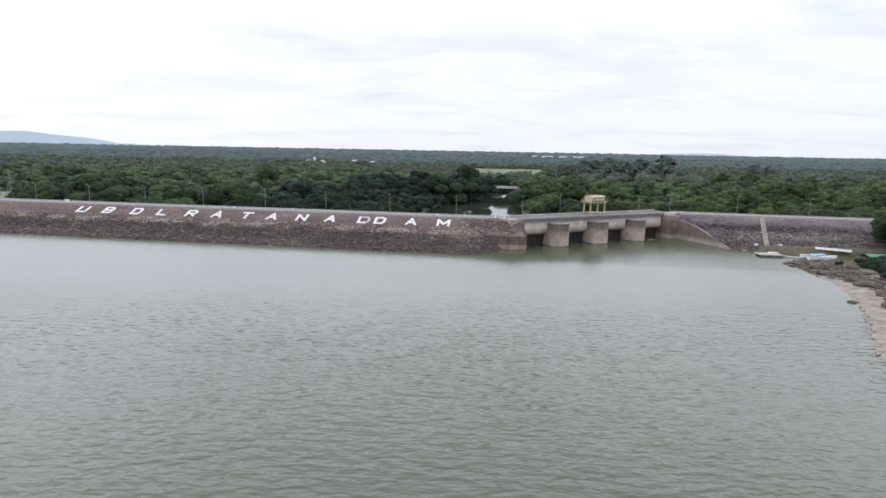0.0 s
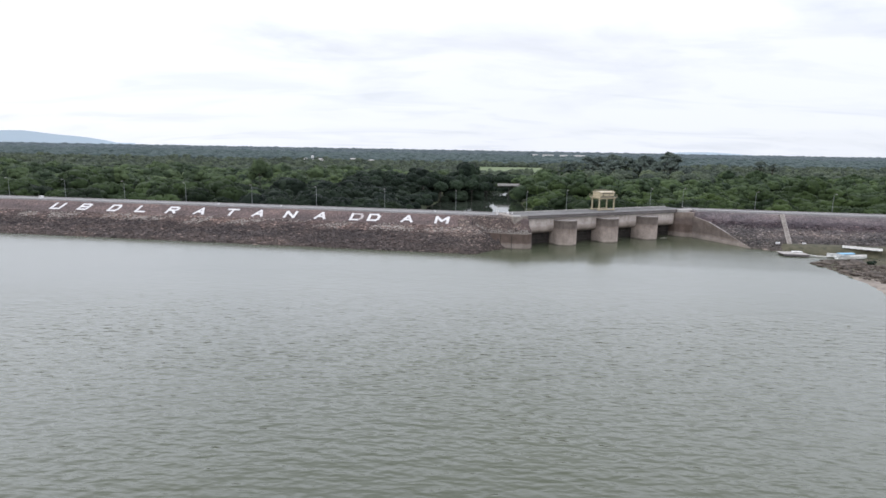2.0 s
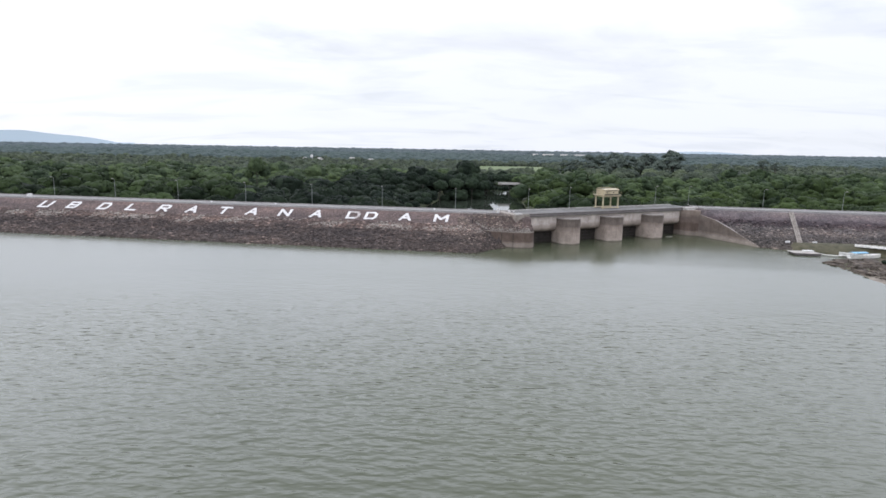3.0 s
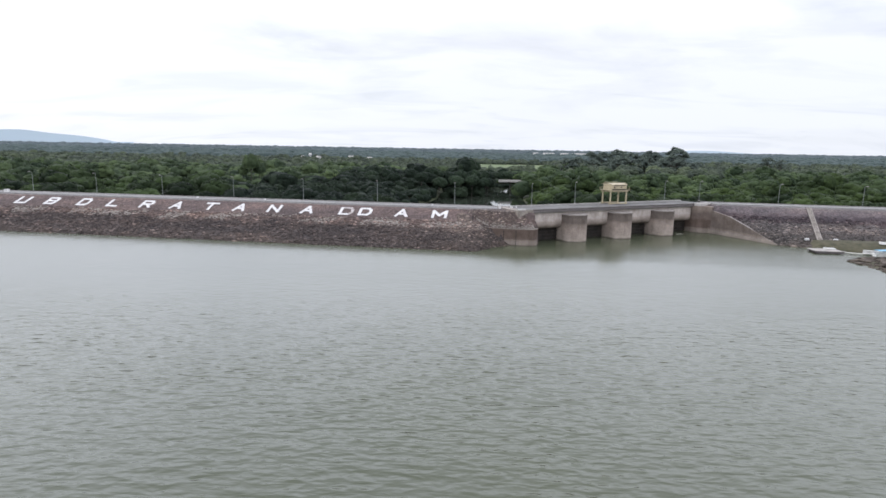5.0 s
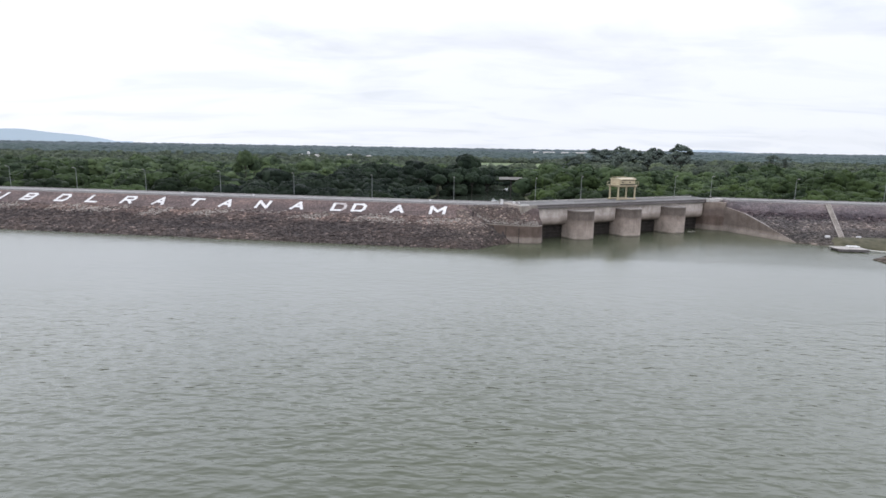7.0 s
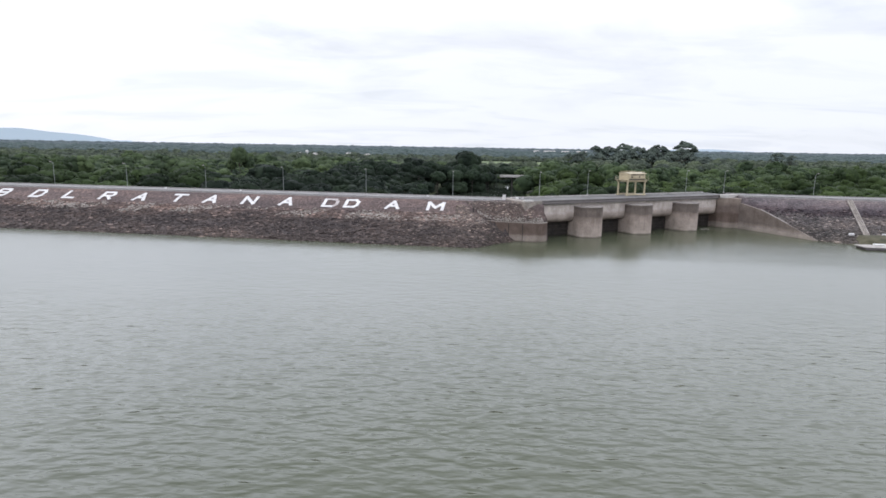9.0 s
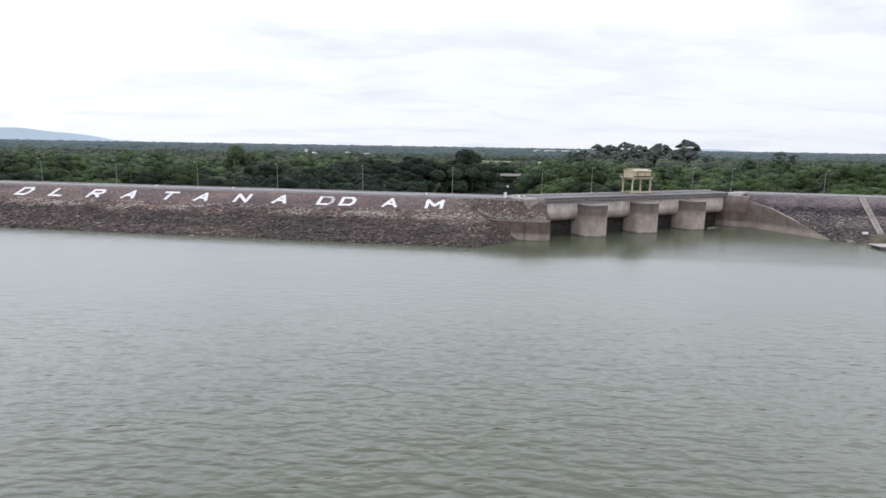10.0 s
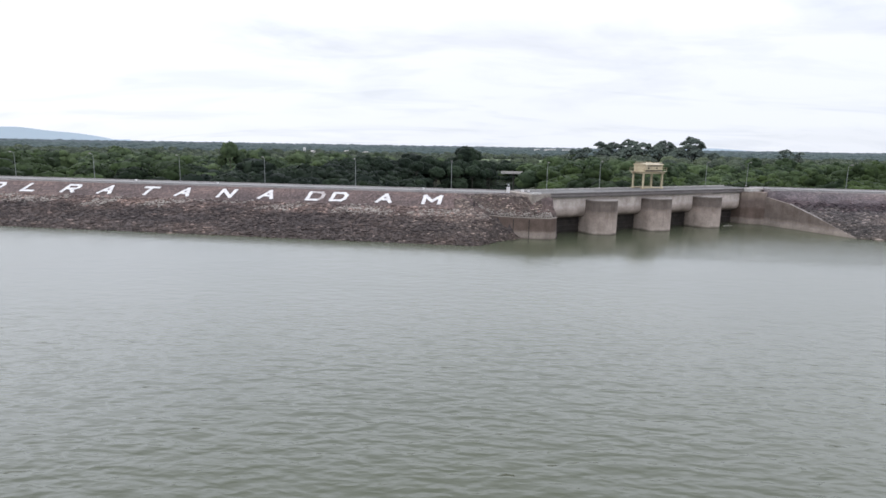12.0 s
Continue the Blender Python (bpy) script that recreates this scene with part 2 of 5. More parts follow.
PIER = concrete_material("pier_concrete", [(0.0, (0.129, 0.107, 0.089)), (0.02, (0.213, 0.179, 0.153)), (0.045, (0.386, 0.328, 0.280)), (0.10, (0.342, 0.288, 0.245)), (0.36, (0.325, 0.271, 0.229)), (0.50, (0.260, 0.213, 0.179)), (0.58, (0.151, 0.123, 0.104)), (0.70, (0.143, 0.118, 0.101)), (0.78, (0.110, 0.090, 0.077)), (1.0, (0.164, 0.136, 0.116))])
WING = concrete_material("stained_wing_concrete", [(0.0, (0.245, 0.208, 0.180)), (0.09, (0.285, 0.246, 0.212)), (0.16, (0.235, 0.198, 0.169)), (0.24, (0.148, 0.121, 0.103)), (0.55, (0.140, 0.113, 0.096)), (0.8, (0.168, 0.139, 0.121))])
LEDGE = speckled("sandy_ledge", (0.19, 0.165, 0.14), (0.33, 0.295, 0.255), 0.5, 3.0)
CAPSTONE = speckled("weathered_cap", (0.16, 0.14, 0.125), (0.28, 0.25, 0.225), 0.7, 4.0)
PALE = concrete_material("pale_concrete", [(0.0, (0.229, 0.195, 0.17)), (0.39, (0.160, 0.130, 0.108)), (0.45, (0.265, 0.220, 0.186)), (0.58, (0.335, 0.286, 0.248)), (0.66, (0.475, 0.420, 0.376)), (1.0, (0.490, 0.440, 0.395))])
PARAPET = speckled("deck_parapet", (0.36, 0.34, 0.31), (0.47, 0.45, 0.42), 0.5, 5.0)
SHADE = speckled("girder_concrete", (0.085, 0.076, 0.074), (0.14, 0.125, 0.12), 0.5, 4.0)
DECKTOP = speckled("worn_deck_concrete", (0.105, 0.103, 0.096), (0.165, 0.161, 0.151), 0.25, 4.0)
FASCIA = speckled("fascia_concrete", (0.17, 0.155, 0.145), (0.25, 0.23, 0.215), 0.4, 4.0)
ASPHALT = speckled("worn_asphalt", (0.176, 0.172, 0.164), (0.248, 0.24, 0.228), 0.3, 5.0)
KERB = speckled("kerb_concrete", (0.255, 0.2422, 0.2295), (0.357, 0.34, 0.323), 0.4, 5.0)
WHITE = speckled("white_paint", (0.50, 0.48, 0.46), (0.72, 0.71, 0.69), 0.6, 3.0, relief=0.02)
FADED = speckled("faded_paint", (0.26, 0.22, 0.20), (0.50, 0.47, 0.45), 0.7, 2.0, relief=0.03)
CREAM = speckled("cream_steel_paint", (0.37, 0.31, 0.20), (0.49, 0.42, 0.28), 0.6, 4.0, 0.55, 0.01, 0.4)
GALV = speckled("galvanised_steel", (0.165, 0.18, 0.1762), (0.24, 0.255, 0.2513), 1.0, 6.0, 0.5, 0.005, 0.5)
SOIL = speckled("grassy_soil", (0.030, 0.040, 0.018), (0.075, 0.080, 0.038), 0.03, 0.5)
GRASS = speckled("field_grass", (0.0935, 0.1275, 0.05525), (0.1445, 0.1785, 0.085), 0.02, 0.4)
BANK, bk_n, bk_l, bk_b = material("sandy_bank", 0.9, 0.15)
bk_geo = bk_n.new("ShaderNodeNewGeometry")
bk_sep = bk_n.new("ShaderNodeSeparateXYZ")
bk_l.new(bk_geo.outputs["Position"], bk_sep.inputs[0])
bk_map = bk_n.new("ShaderNodeMapRange")
bk_map.inputs["From Min"].default_value, bk_map.inputs["From Max"].default_value = 154.0, 172.0
bk_l.new(bk_sep.outputs["Y"], bk_map.inputs["Value"])
bk_sand = ramp(bk_n, bk_l, grain(bk_n, bk_l, 0.35, 6), [(0.3, (0.115, 0.098, 0.080)), (0.7, (0.29, 0.252, 0.208))])
bk_turf = ramp(bk_n, bk_l, grain(bk_n, bk_l, 0.5, 6), [(0.3, (0.040, 0.040, 0.024)), (0.7, (0.098, 0.090, 0.058))])
bk_l.new(blend(bk_n, bk_l, "MIX", bk_map.outputs[0], bk_sand, bk_turf), bk_b.inputs["Base Color"])
bump(bk_n, bk_l, bk_b, grain(bk_n, bk_l, 1.4, 5), 0.7, 0.12)
BARK = speckled("bark", (0.035, 0.03, 0.026), (0.08, 0.07, 0.06), 2.0, 8.0)
LEAF = leaf_material("tree_leaf", (0.007524, 0.01253, 0.00722), (0.04347, 0.06488, 0.02455))
LEAF_BANK = leaf_material("bank_tree_leaf", (0.0066, 0.0110, 0.0078), (0.0240, 0.0352, 0.0198))
# paler, flatter copy of the tree leaf colour: distance haze painted in
LEAF_HAZED = leaf_material("hazed_canopy_leaf", (0.02253, 0.03389, 0.02054), (0.07763, 0.1059, 0.04541), 0.7)
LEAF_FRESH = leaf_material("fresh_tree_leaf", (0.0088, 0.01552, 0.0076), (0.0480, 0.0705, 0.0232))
# the fresh leaf colour again, with haze put in for distance
LEAF_FRESH_HAZED = leaf_material("hazed_fresh_leaf", (0.02253, 0.03492, 0.01848), (0.07434, 0.1048, 0.04086), 0.7)
# mid-distance green, greyed with painted haze
LEAF_MID = leaf_material("hazed_mid_leaf", (0.03789, 0.04785, 0.03642), (0.08841, 0.1082, 0.06145), 0.5)
# the tall trees' dark green, lightened and blued by painted haze
LEAF_DARK = leaf_material("hazed_tall_tree_leaf", (0.060, 0.076, 0.066), (0.122, 0.148, 0.118))
LEAF_DEEP = leaf_material("deep_green_leaf", (0.0076, 0.0125, 0.0088), (0.0270, 0.0405, 0.0230))
# far greens turned grey-blue by steps: air haze mixed into the leaf colour
LEAF_FAR = leaf_material("hazed_far_leaf", (0.046, 0.062, 0.060), (0.070, 0.093, 0.084), 0.3, 0.05)
LEAF_REMOTE = leaf_material("hazed_remote_leaf", (0.056, 0.072, 0.076), (0.074, 0.093, 0.094), 0.2, 0.02)
GREEN_TARP = speckled("green_tarpaulin", (0.16, 0.44, 0.27), (0.26, 0.56, 0.38), 0.6, 3.0, 0.5, 0.04, 0.4)
WHITE_TARP = speckled("white_tarpaulin", (0.68, 0.66, 0.60), (0.82, 0.80, 0.75), 0.6, 3.0, 0.5, 0.04, 0.4)
BLUE = speckled("blue_paint", (0.10, 0.32, 0.50), (0.16, 0.42, 0.60), 0.8, 4.0, 0.4, 0.01, 0.5)
ROOF = speckled("faded_roof_sheet", (0.34, 0.24, 0.20), (0.50, 0.38, 0.33), 0.4, 3.0)
WALLPAINT = speckled("pale_wall_paint", (0.55, 0.54, 0.50), (0.72, 0.71, 0.68), 0.5, 3.0)
DARK = speckled("dark_opening", (0.02, 0.02, 0.02), (0.035, 0.033, 0.03), 0.8, 4.0)
# near black: the shade of gate recess and bridge underside is in this colour
STEEL = speckled("shade_dark_steel", (0.018, 0.016, 0.014), (0.045, 0.038, 0.032), 0.6, 4.0, 0.7)


def water_material(name, deep, shallow, rough=0.05):
    """Wind-rippled turbid water: swell, sharp-crested chop and fine ripples; sheltered before the dam and the spillway."""
    m, n, l, b = material(name, rough, 0.5)
    b.inputs["IOR"].default_value = 1.333
    l.new(ramp(n, l, grain(n, l, 0.010, 3), [(0.35, deep), (0.65, shallow)]), b.inputs["Base Color"])

    def math_node(kind, *values):
        q = n.new("ShaderNodeMath")
        q.operation = kind
        for k, v in enumerate(values):
            if hasattr(v, "links"):
                l.new(v, q.inputs[k])
            else:
                q.inputs[k].default_value = v
        return q.outputs[0]

    def span(source, a, c, lo, hi):
        mr = n.new("ShaderNodeMapRange")
        mr.interpolation_type = "SMOOTHSTEP"
        for slot, v in zip(("From Min", "From Max", "To Min", "To Max"), (a, c, lo, hi)):
            mr.inputs[slot].default_value = v
        l.new(source, mr.inputs["Value"])
        return mr.outputs[0]

    co = n.new("ShaderNodeTexCoord")

    def waves(scale, turn, stretch, detail, warp):
        mp = n.new("ShaderNodeMapping")
        mp.inputs["Scale"].default_value = stretch
        mp.inputs["Rotation"].default_value = (0, 0, radians(turn))
        l.new(co.outputs["Object"], mp.inputs[0])
        nz = n.new("ShaderNodeTexNoise")
        nz.inputs["Scale"].default_value, nz.inputs["Detail"].default_value, nz.inputs["Distortion"].default_value = scale, detail, warp
        l.new(mp.outputs[0], nz.inputs["Vector"])
        return nz.outputs["Fac"]

    # rounded chop, smaller waves whose crests are the folded lines of a noise, and ripples
    chop = math_node("MULTIPLY", waves(0.80, 14, (0.48, 1.05, 1), 1.2, 0.15), 0.37)
    fold = math_node("ABSOLUTE", math_node("MULTIPLY_ADD", waves(1.1, -8, (0.5, 1.1, 1), 1.0, 0.15), 2.0, -1.0))
    chop = math_node("ADD", chop, math_node("MULTIPLY", fold, -0.06))
    chop = math_node("ADD", chop, math_node("MULTIPLY", waves(3.2, 5, (0.5, 1.1, 1), 1.0, 0.1), 0.026))
    swell = math_node("MULTIPLY", waves(0.11, 16, (0.7, 1.1, 1), 1.0, 0.0), 0.30)
    geo = n.new("ShaderNodeNewGeometry")
    sep = n.new("ShaderNodeSeparateXYZ")
    l.new(geo.outputs["Position"], sep.inputs[0])
    # distance from the spillway's pool
    dots = []
    for axis in ((0.895, 0.446, 0.0), (0.446, -0.895, 0.0)):
        rel = n.new("ShaderNodeVectorMath")
        rel.operation = "SUBTRACT"
        rel.inputs[1].default_value = (30.0, 209.6, 0.0)
        l.new(geo.outputs["Position"], rel.inputs[0])
        dt = n.new("ShaderNodeVectorMath")
        dt.operation = "DOT_PRODUCT"
        dt.inputs[1].default_value = axis
        l.new(rel.outputs[0], dt.inputs[0])
        dots.append(dt.outputs["Value"])
    end = math_node("SUBTRACT", math_node("ABSOLUTE", math_node("SUBTRACT", dots[0], 21.0)), 24.0)
    gap = math_node("MAXIMUM", end, dots[1])
    open_lake = span(gap, 0.0, 15.0, 0.0, 1.0)
    force = math_node("MULTIPLY", span(sep.outputs["Y"], 82.0, 148.0, 0.76, 0.17), span(gap, 2.0, 20.0, 0.9, 1.0))
    gust = ramp(n, l, grain(n, l, 0.02, 3), [(0.35, (0.72, 0.72, 0.72)), (0.65, (1.12, 1.12, 1.12))])
    force = math_node("MULTIPLY", force, gust)
    height = math_node("MULTIPLY", math_node("ADD", chop, swell), force)
    # far waves show their near sides alone, so the mean slope seen leans towards the open lake
    lean = n.new("ShaderNodeCombineXYZ")
    lean.inputs[2].default_value = 1.0
    toe = math_node("SUBTRACT", math_node("MULTIPLY_ADD", sep.outputs["X"], -0.155, 186.2), sep.outputs["Y"])
    shelter = span(toe, 0.0, 13.0, 0.30, 1.0)
    slope = math_node("MULTIPLY", span(sep.outputs["Y"], 100.0, 165.0, 0.0, -0.065), open_lake)
    slope = math_node("MULTIPLY", slope, span(dots[0], 42.0, 62.0, 1.0, 1.9))
    l.new(math_node("MULTIPLY", slope, shelter), lean.inputs[1])
    norm = n.new("ShaderNodeVectorMath")
    norm.operation = "NORMALIZE"
    l.new(lean.outputs[0], norm.inputs[0])
    bp = n.new("ShaderNodeBump")
    bp.inputs["Strength"].default_value, bp.inputs["Distance"].default_value = 1.0, 1.0
    l.new(height, bp.inputs["Height"])
    l.new(norm.outputs[0], bp.inputs["Normal"])
    l.new(bp.outputs[0], b.inputs["Normal"])
    # ripples too small to see singly blur the far mirror
    l.new(math_node("MAXIMUM", math_node("MULTIPLY", span(sep.outputs["Y"], 80.0, 160.0, rough, 0.20), open_lake), 0.09), b.inputs["Roughness"])
    return m


LAKE = water_material("turbid_lake_water", (0.052, 0.059, 0.035), (0.064, 0.071, 0.043))
RIVER, rv_n, rv_l, rv_b = material("dark_river_water", 0.04, 0.5)
rv_b.inputs["IOR"].default_value = 1.333
rv_l.new(ramp(rv_n, rv_l, grain(rv_n, rv_l, 0.03, 3), [(0.35, (0.022, 0.028, 0.020)), (0.65, (0.034, 0.040, 0.030))]), rv_b.inputs["Base Color"])
bump(rv_n, rv_l, rv_b, grain(rv_n, rv_l, 0.9, 3), 0.15, 0.03)


# ---- mesh helpers ----
def link(name, bm, mat, smooth=False):
    me = bpy.data.meshes.new(name)
    bm.to_mesh(me)
    bm.free()
    me.materials.append(mat)
    if smooth:
        me.shade_smooth()
    return new(name, me)


def part(name, bm, mat, parent, label="", smooth=False):
    ob = link(name, bm, mat, smooth)
    ob.parent = parent
    return tagged(ob, label)


def raw(name, verts, faces, mat, smooth=False):
    """A mesh from arrays, all faces with equally many corners."""
    verts, faces = np.asarray(verts, np.float32), np.asarray(faces, np.int32)
    me = bpy.data.meshes.new(name)
    me.vertices.add(len(verts))
    me.vertices.foreach_set("co", verts.ravel())
    k = faces.shape[1]
    me.loops.add(faces.size)
    me.loops.foreach_set("vertex_index", faces.ravel())
    me.polygons.add(len(faces))
    me.polygons.foreach_set("loop_start", np.arange(0, faces.size, k, dtype=np.int32))
    me.polygons.foreach_set("loop_total", np.full(len(faces), k, np.int32))
    me.update(calc_edges=True)
    me.validate()
    me.materials.append(mat)
    if smooth:
        me.shade_smooth()
    return me


def block(bm, lo, hi, m=None, bevel=0.0):
    """An upright box from corner to corner, turned by m, its edges worn by bevel."""
    lo, hi = Vector(lo), Vector(hi)
    made = bmesh.ops.create_cube(bm, size=1.0, matrix=(m or Matrix()) @ Matrix.Translation((lo + hi) / 2) @ Matrix.Diagonal((*(hi - lo), 1)))
    if bevel:
        edges = list({e for v in made["verts"] for e in v.link_edges})
        bmesh.ops.bevel(bm, geom=edges, offset=bevel, segments=1, affect="EDGES")
    return bm


def box(lo, hi, m=None, bevel=0.03):
    return block(bmesh.new(), lo, hi, m, bevel)


def rod(bm, a, b, r1, r2=None, seg=8):
    a, b = Vector(a), Vector(b)
    bmesh.ops.create_cone(bm, cap_ends=True, segments=seg, radius1=r1, radius2=r1 if r2 is None else r2, depth=(b - a).length,
                          matrix=Matrix.Translation((a + b) / 2) @ (b - a).to_track_quat("Z", "Y").to_matrix().to_4x4())
    return bm


def prism(outline, z0, z1, bevel=0.0):
    """A plan outline drawn up from z0 to z1 (z1 may be a list, one height a corner)."""
    bm = bmesh.new()
    tops = z1 if isinstance(z1, (list, tuple)) else [z1] * len(outline)
    low = [bm.verts.new((x, y, z0)) for x, y in outline]
    up = [bm.verts.new((x, y, z)) for (x, y), z in zip(outline, tops)]
    bm.faces.new(low[::-1])
    bm.faces.new(up)
    for k in range(len(low)):
        j = (k + 1) % len(low)
        bm.faces.new((low[k], low[j], up[j], up[k]))
    bmesh.ops.recalc_face_normals(bm, faces=bm.faces)
    if bevel:
        rim = [e for e in bm.edges if all(v in up for v in e.verts)]
        bmesh.ops.bevel(bm, geom=rim, offset=bevel, segments=1, affect="EDGES")
    return bm


def section(profile, a, b):
    """A cross-section (d, z) drawn along the x axis from a to b."""
    bm = bmesh.new()
    one = [bm.verts.new((a, d, z)) for d, z in profile]
    two = [bm.verts.new((b, d, z)) for d, z in profile]
    bm.faces.new(one)
    bm.faces.new(two[::-1])
    for k in range(len(one)):
        j = (k + 1) % len(one)
        bm.faces.new((one[j], one[k], two[k], two[j]))
    bmesh.ops.recalc_face_normals(bm, faces=bm.faces)
    return bm


def thing(name, m, label, category, group=""):
    ob = new(name)
    ob.matrix_world = m
    return tagged(ob, label, category, group)


# ---- the plan ----
TOE_Y, TILT, RISE = 186.2, -0.155, 2.33          # the lake's edge on the long dam, its turn, and its slope
LIP = 9.25                                       # height of the crest over the lake
FACE = LIP * RISE
U = Vector((0.895, 0.446, 0)).normalized()
N = Vector((U.y, -U.x, 0))
O = Vector((30.0, 209.6, 0))                     # the spillway's corner: U along the deck, N towards the lake
SPILL = Matrix(((U.x, -N.x, 0, O.x), (U.y, -N.y, 0, O.y), (0, 0, 1, 0), (0, 0, 0, 1)))   # x along the deck, y downstream


def at_spill(u, n, z=0.0):
    p = O + U * u + N * n
    return Vector((p.x, p.y, z))


def plan(u, n):
    p = at_spill(u, n)
    return p.x, p.y


def river_mid(y):
    return 22 + 0.115 * (y - 370)


def ground_height(x, y):
    h = -4.5 + 1.0 * noise.noise((x * 0.008, y * 0.008, 0)) + max(0, y - 700) * 0.0009
    if y < 228 - 0.155 * x and y < 330:
        return -5.5
    d = abs(x - river_mid(y) + 5)
    if y < 650:
        h -= 6 * max(0, min(1, (38 - d) / 10))
    return h


def ground_sheet():
    xs = sorted(set(list(np.linspace(-5000, -500, 19)) + list(np.linspace(-500, 500, 101)) + list(np.linspace(500, 5000, 19))))
    ys = sorted(set(list(np.linspace(-900, 160, 12)) + list(np.linspace(160, 700, 55)) + list(np.linspace(700, 4900, 43))))
    verts = [(x, y, ground_height(x, y)) for y in ys for x in xs]
    w = len(xs)
    faces = [(j * w + i, j * w + i + 1, j * w + w + i + 1, j * w + w + i) for j in range(len(ys) - 1) for i in range(w - 1)]
    tagged(new("ground", raw("ground", verts, faces, SOIL, True)), "low grassy plain behind the dam, mostly under trees", "ground", kind="structure")


ground_sheet()

# ---- water ----
lake = bmesh.new()
lake.faces.new([lake.verts.new((x, y, 0)) for x, y in ((-900, -900), (900, -900), (900, 110), (310, 200), (60, 238), (-900, 350))])
tagged(link("water", lake, LAKE), "grey-green rippled reservoir water under an overcast sky", "water", kind="structure")
river = bmesh.new()
rv = [[river.verts.new((river_mid(y) - 5 + s * 36, y, -8.2)) for s in (-1, 1)] for y in range(255, 660, 25)]
for p, q in zip(rv, rv[1:]):
    river.faces.new((p[0], p[1], q[1], q[0]))
tagged(link("river_water", river, RIVER), "dark still river below the dam mirroring trees", "river", kind="structure")


# ---- dams ----
def wall_line(x):
    """Front of the left abutment wall."""
    return float(np.interp(x, (6, 8.5, 14, 19, 24.5, 26.3, 28.5), (205, 202.6, 198.4, 196.4, 195.6, 196.0, 199.0)))


def left_height(x, y):
    """Top of the long dam at a plan point."""
    toe = TOE_Y + TILT * x
    lip = toe + FACE
    if x > 8:
        lip += (199.7 - lip) * min(1, (x - 8) / 13)
    h = (y - toe) / RISE
    crown = LIP - 0.35 * max(0, min(1, (x - 15) / 7))
    if x > 7:
        k = min(1, (x - 7) / 6)
        w = wall_line(x) + 0.5
        if y > w:
            held = 4.95 + (y - w) / max(1, lip - w) * (crown - 4.95)
        elif x < 19:
            held = min(4.0, (y - (184.9 + 0.86 * (x - 6))) / 1.9)
        else:
            held = -5.5
        h += (held - h) * k
    if y > lip:
        h = min(LIP, crown + (y - lip) * 0.6) + min(0.4, (y - lip) * 0.08)
    if y > TOE_Y + TILT * x + FACE + 8.2:
        h = LIP + 0.4 - (y - TOE_Y - TILT * x - FACE - 8.2) / 2.2
    if (Vector((x, y, 0)) - O).dot(U) > -7.1:
        h = -5.5
    return max(h, -5.5)


def rough_rock(x, y, h, amount):
    return h + amount * (noise.noise((x * 0.9, y * 0.9, 3)) + 0.6 * noise.noise((x * 2.1, y * 2.1, 8)))


def embankment(name, label, along, across, spot, height, mat=None):
    verts, w = [], len(across)
    for a in along:
        for d in across:
            x, y = spot(a, d)
            verts.append((x, y, height(a, d)))
    faces = [(i * w + j, i * w + w + j, i * w + w + j + 1, i * w + j + 1) for i in range(len(along) - 1) for j in range(w - 1)]
    return tagged(new(name, raw(name, verts, faces, mat or RIPRAP, False)), label, "dam", kind="structure")


def left_point(x, d):
    return x, TOE_Y + TILT * x + d


def left_face(x, d):
    y = TOE_Y + TILT * x + d
    h = left_height(x, y)
    lower = max(0, min(1, (6.6 - h) / 2.0))
    return rough_rock(x, y, h, 0.05 + 0.17 * lower) if d < FACE + 0.2 and h < LIP else h


left_xs = list(np.arange(-460, -190, 6.0)) + list(np.arange(-190, 32.1, 0.75))
left_ds = list(np.arange(-9, 21.3, 0.75)) + [FACE, FACE + 0.8, 23.5, 27, FACE + 8.1, FACE + 9, 36, 44, 60]
LONG_DAM = embankment("dam_embankment", "long rockfill dam face of reddish and dark lake-stained stone", left_xs, left_ds, left_point, left_face)

LIP_R = 9.7
RULES = (((92.9, 230.6), (102.3, 205.2)), ((107.5, 226.8), (106.8, 202.0)), ((122.3, 223.4), (112.2, 198.5)), ((138.5, 220.5), (124.5, 196.0)),
         ((160, 217.0), (147, 192.5)), ((210, 209.0), (199, 184.5)), ((325, 191.0), (317, 167.0)))


def rule(s):
    """Lip and lake-edge points of the short dam; s runs from rule to rule."""
    k = min(int(s), len(RULES) - 2)
    f = s - k
    (a, b), (c, d) = RULES[k], RULES[k + 1]
    return Vector(a).lerp(Vector(c), f), Vector(b).lerp(Vector(d), f)


def right_point(s, d):
    """d: 0 at the lake's edge, 1 at the lip, more behind it, in units of the face."""
    lip, foot = rule(s)
    p = foot + (lip - foot) * d
    return p.x, p.y


def wing_top(d):
    """Height of the wing wall's coping, from the lake's edge (0) to the abutment (1)."""
    return float(np.interp(d, (0.0, 0.45, 0.72, 1.0), (0.15, 4.25, 6.6, 7.9)))


def right_face(s, d):
    x, y = right_point(s, d)
    if d <= 1.001:
        h = min(LIP_R * d, wing_top(d) + s * 9.0) if d > 0.1 else LIP_R * d
        return rough_rock(x, y, h, 0.16 if 0.02 < s and d < 0.97 else 0.0)
    back = (d - 1) * 26
    return LIP_R + min(0.3, back * 0.06) if back < 9 else LIP_R + 0.3 - (back - 9) / 2.2


right_s = list(np.arange(0, 2, 0.05)) + list(np.arange(2, 5, 0.04)) + list(np.arange(5, 6.01, 0.1))
embankment("dam_embankment_short", "shorter rockfill dam with grey and purple-brown stone", right_s,
           list(np.arange(-0.35, 1.0, 0.035)) + [1.0, 1.03, 1.1, 1.33, 1.36, 1.6, 2.2], right_point, right_face, RIPRAP_GREY)


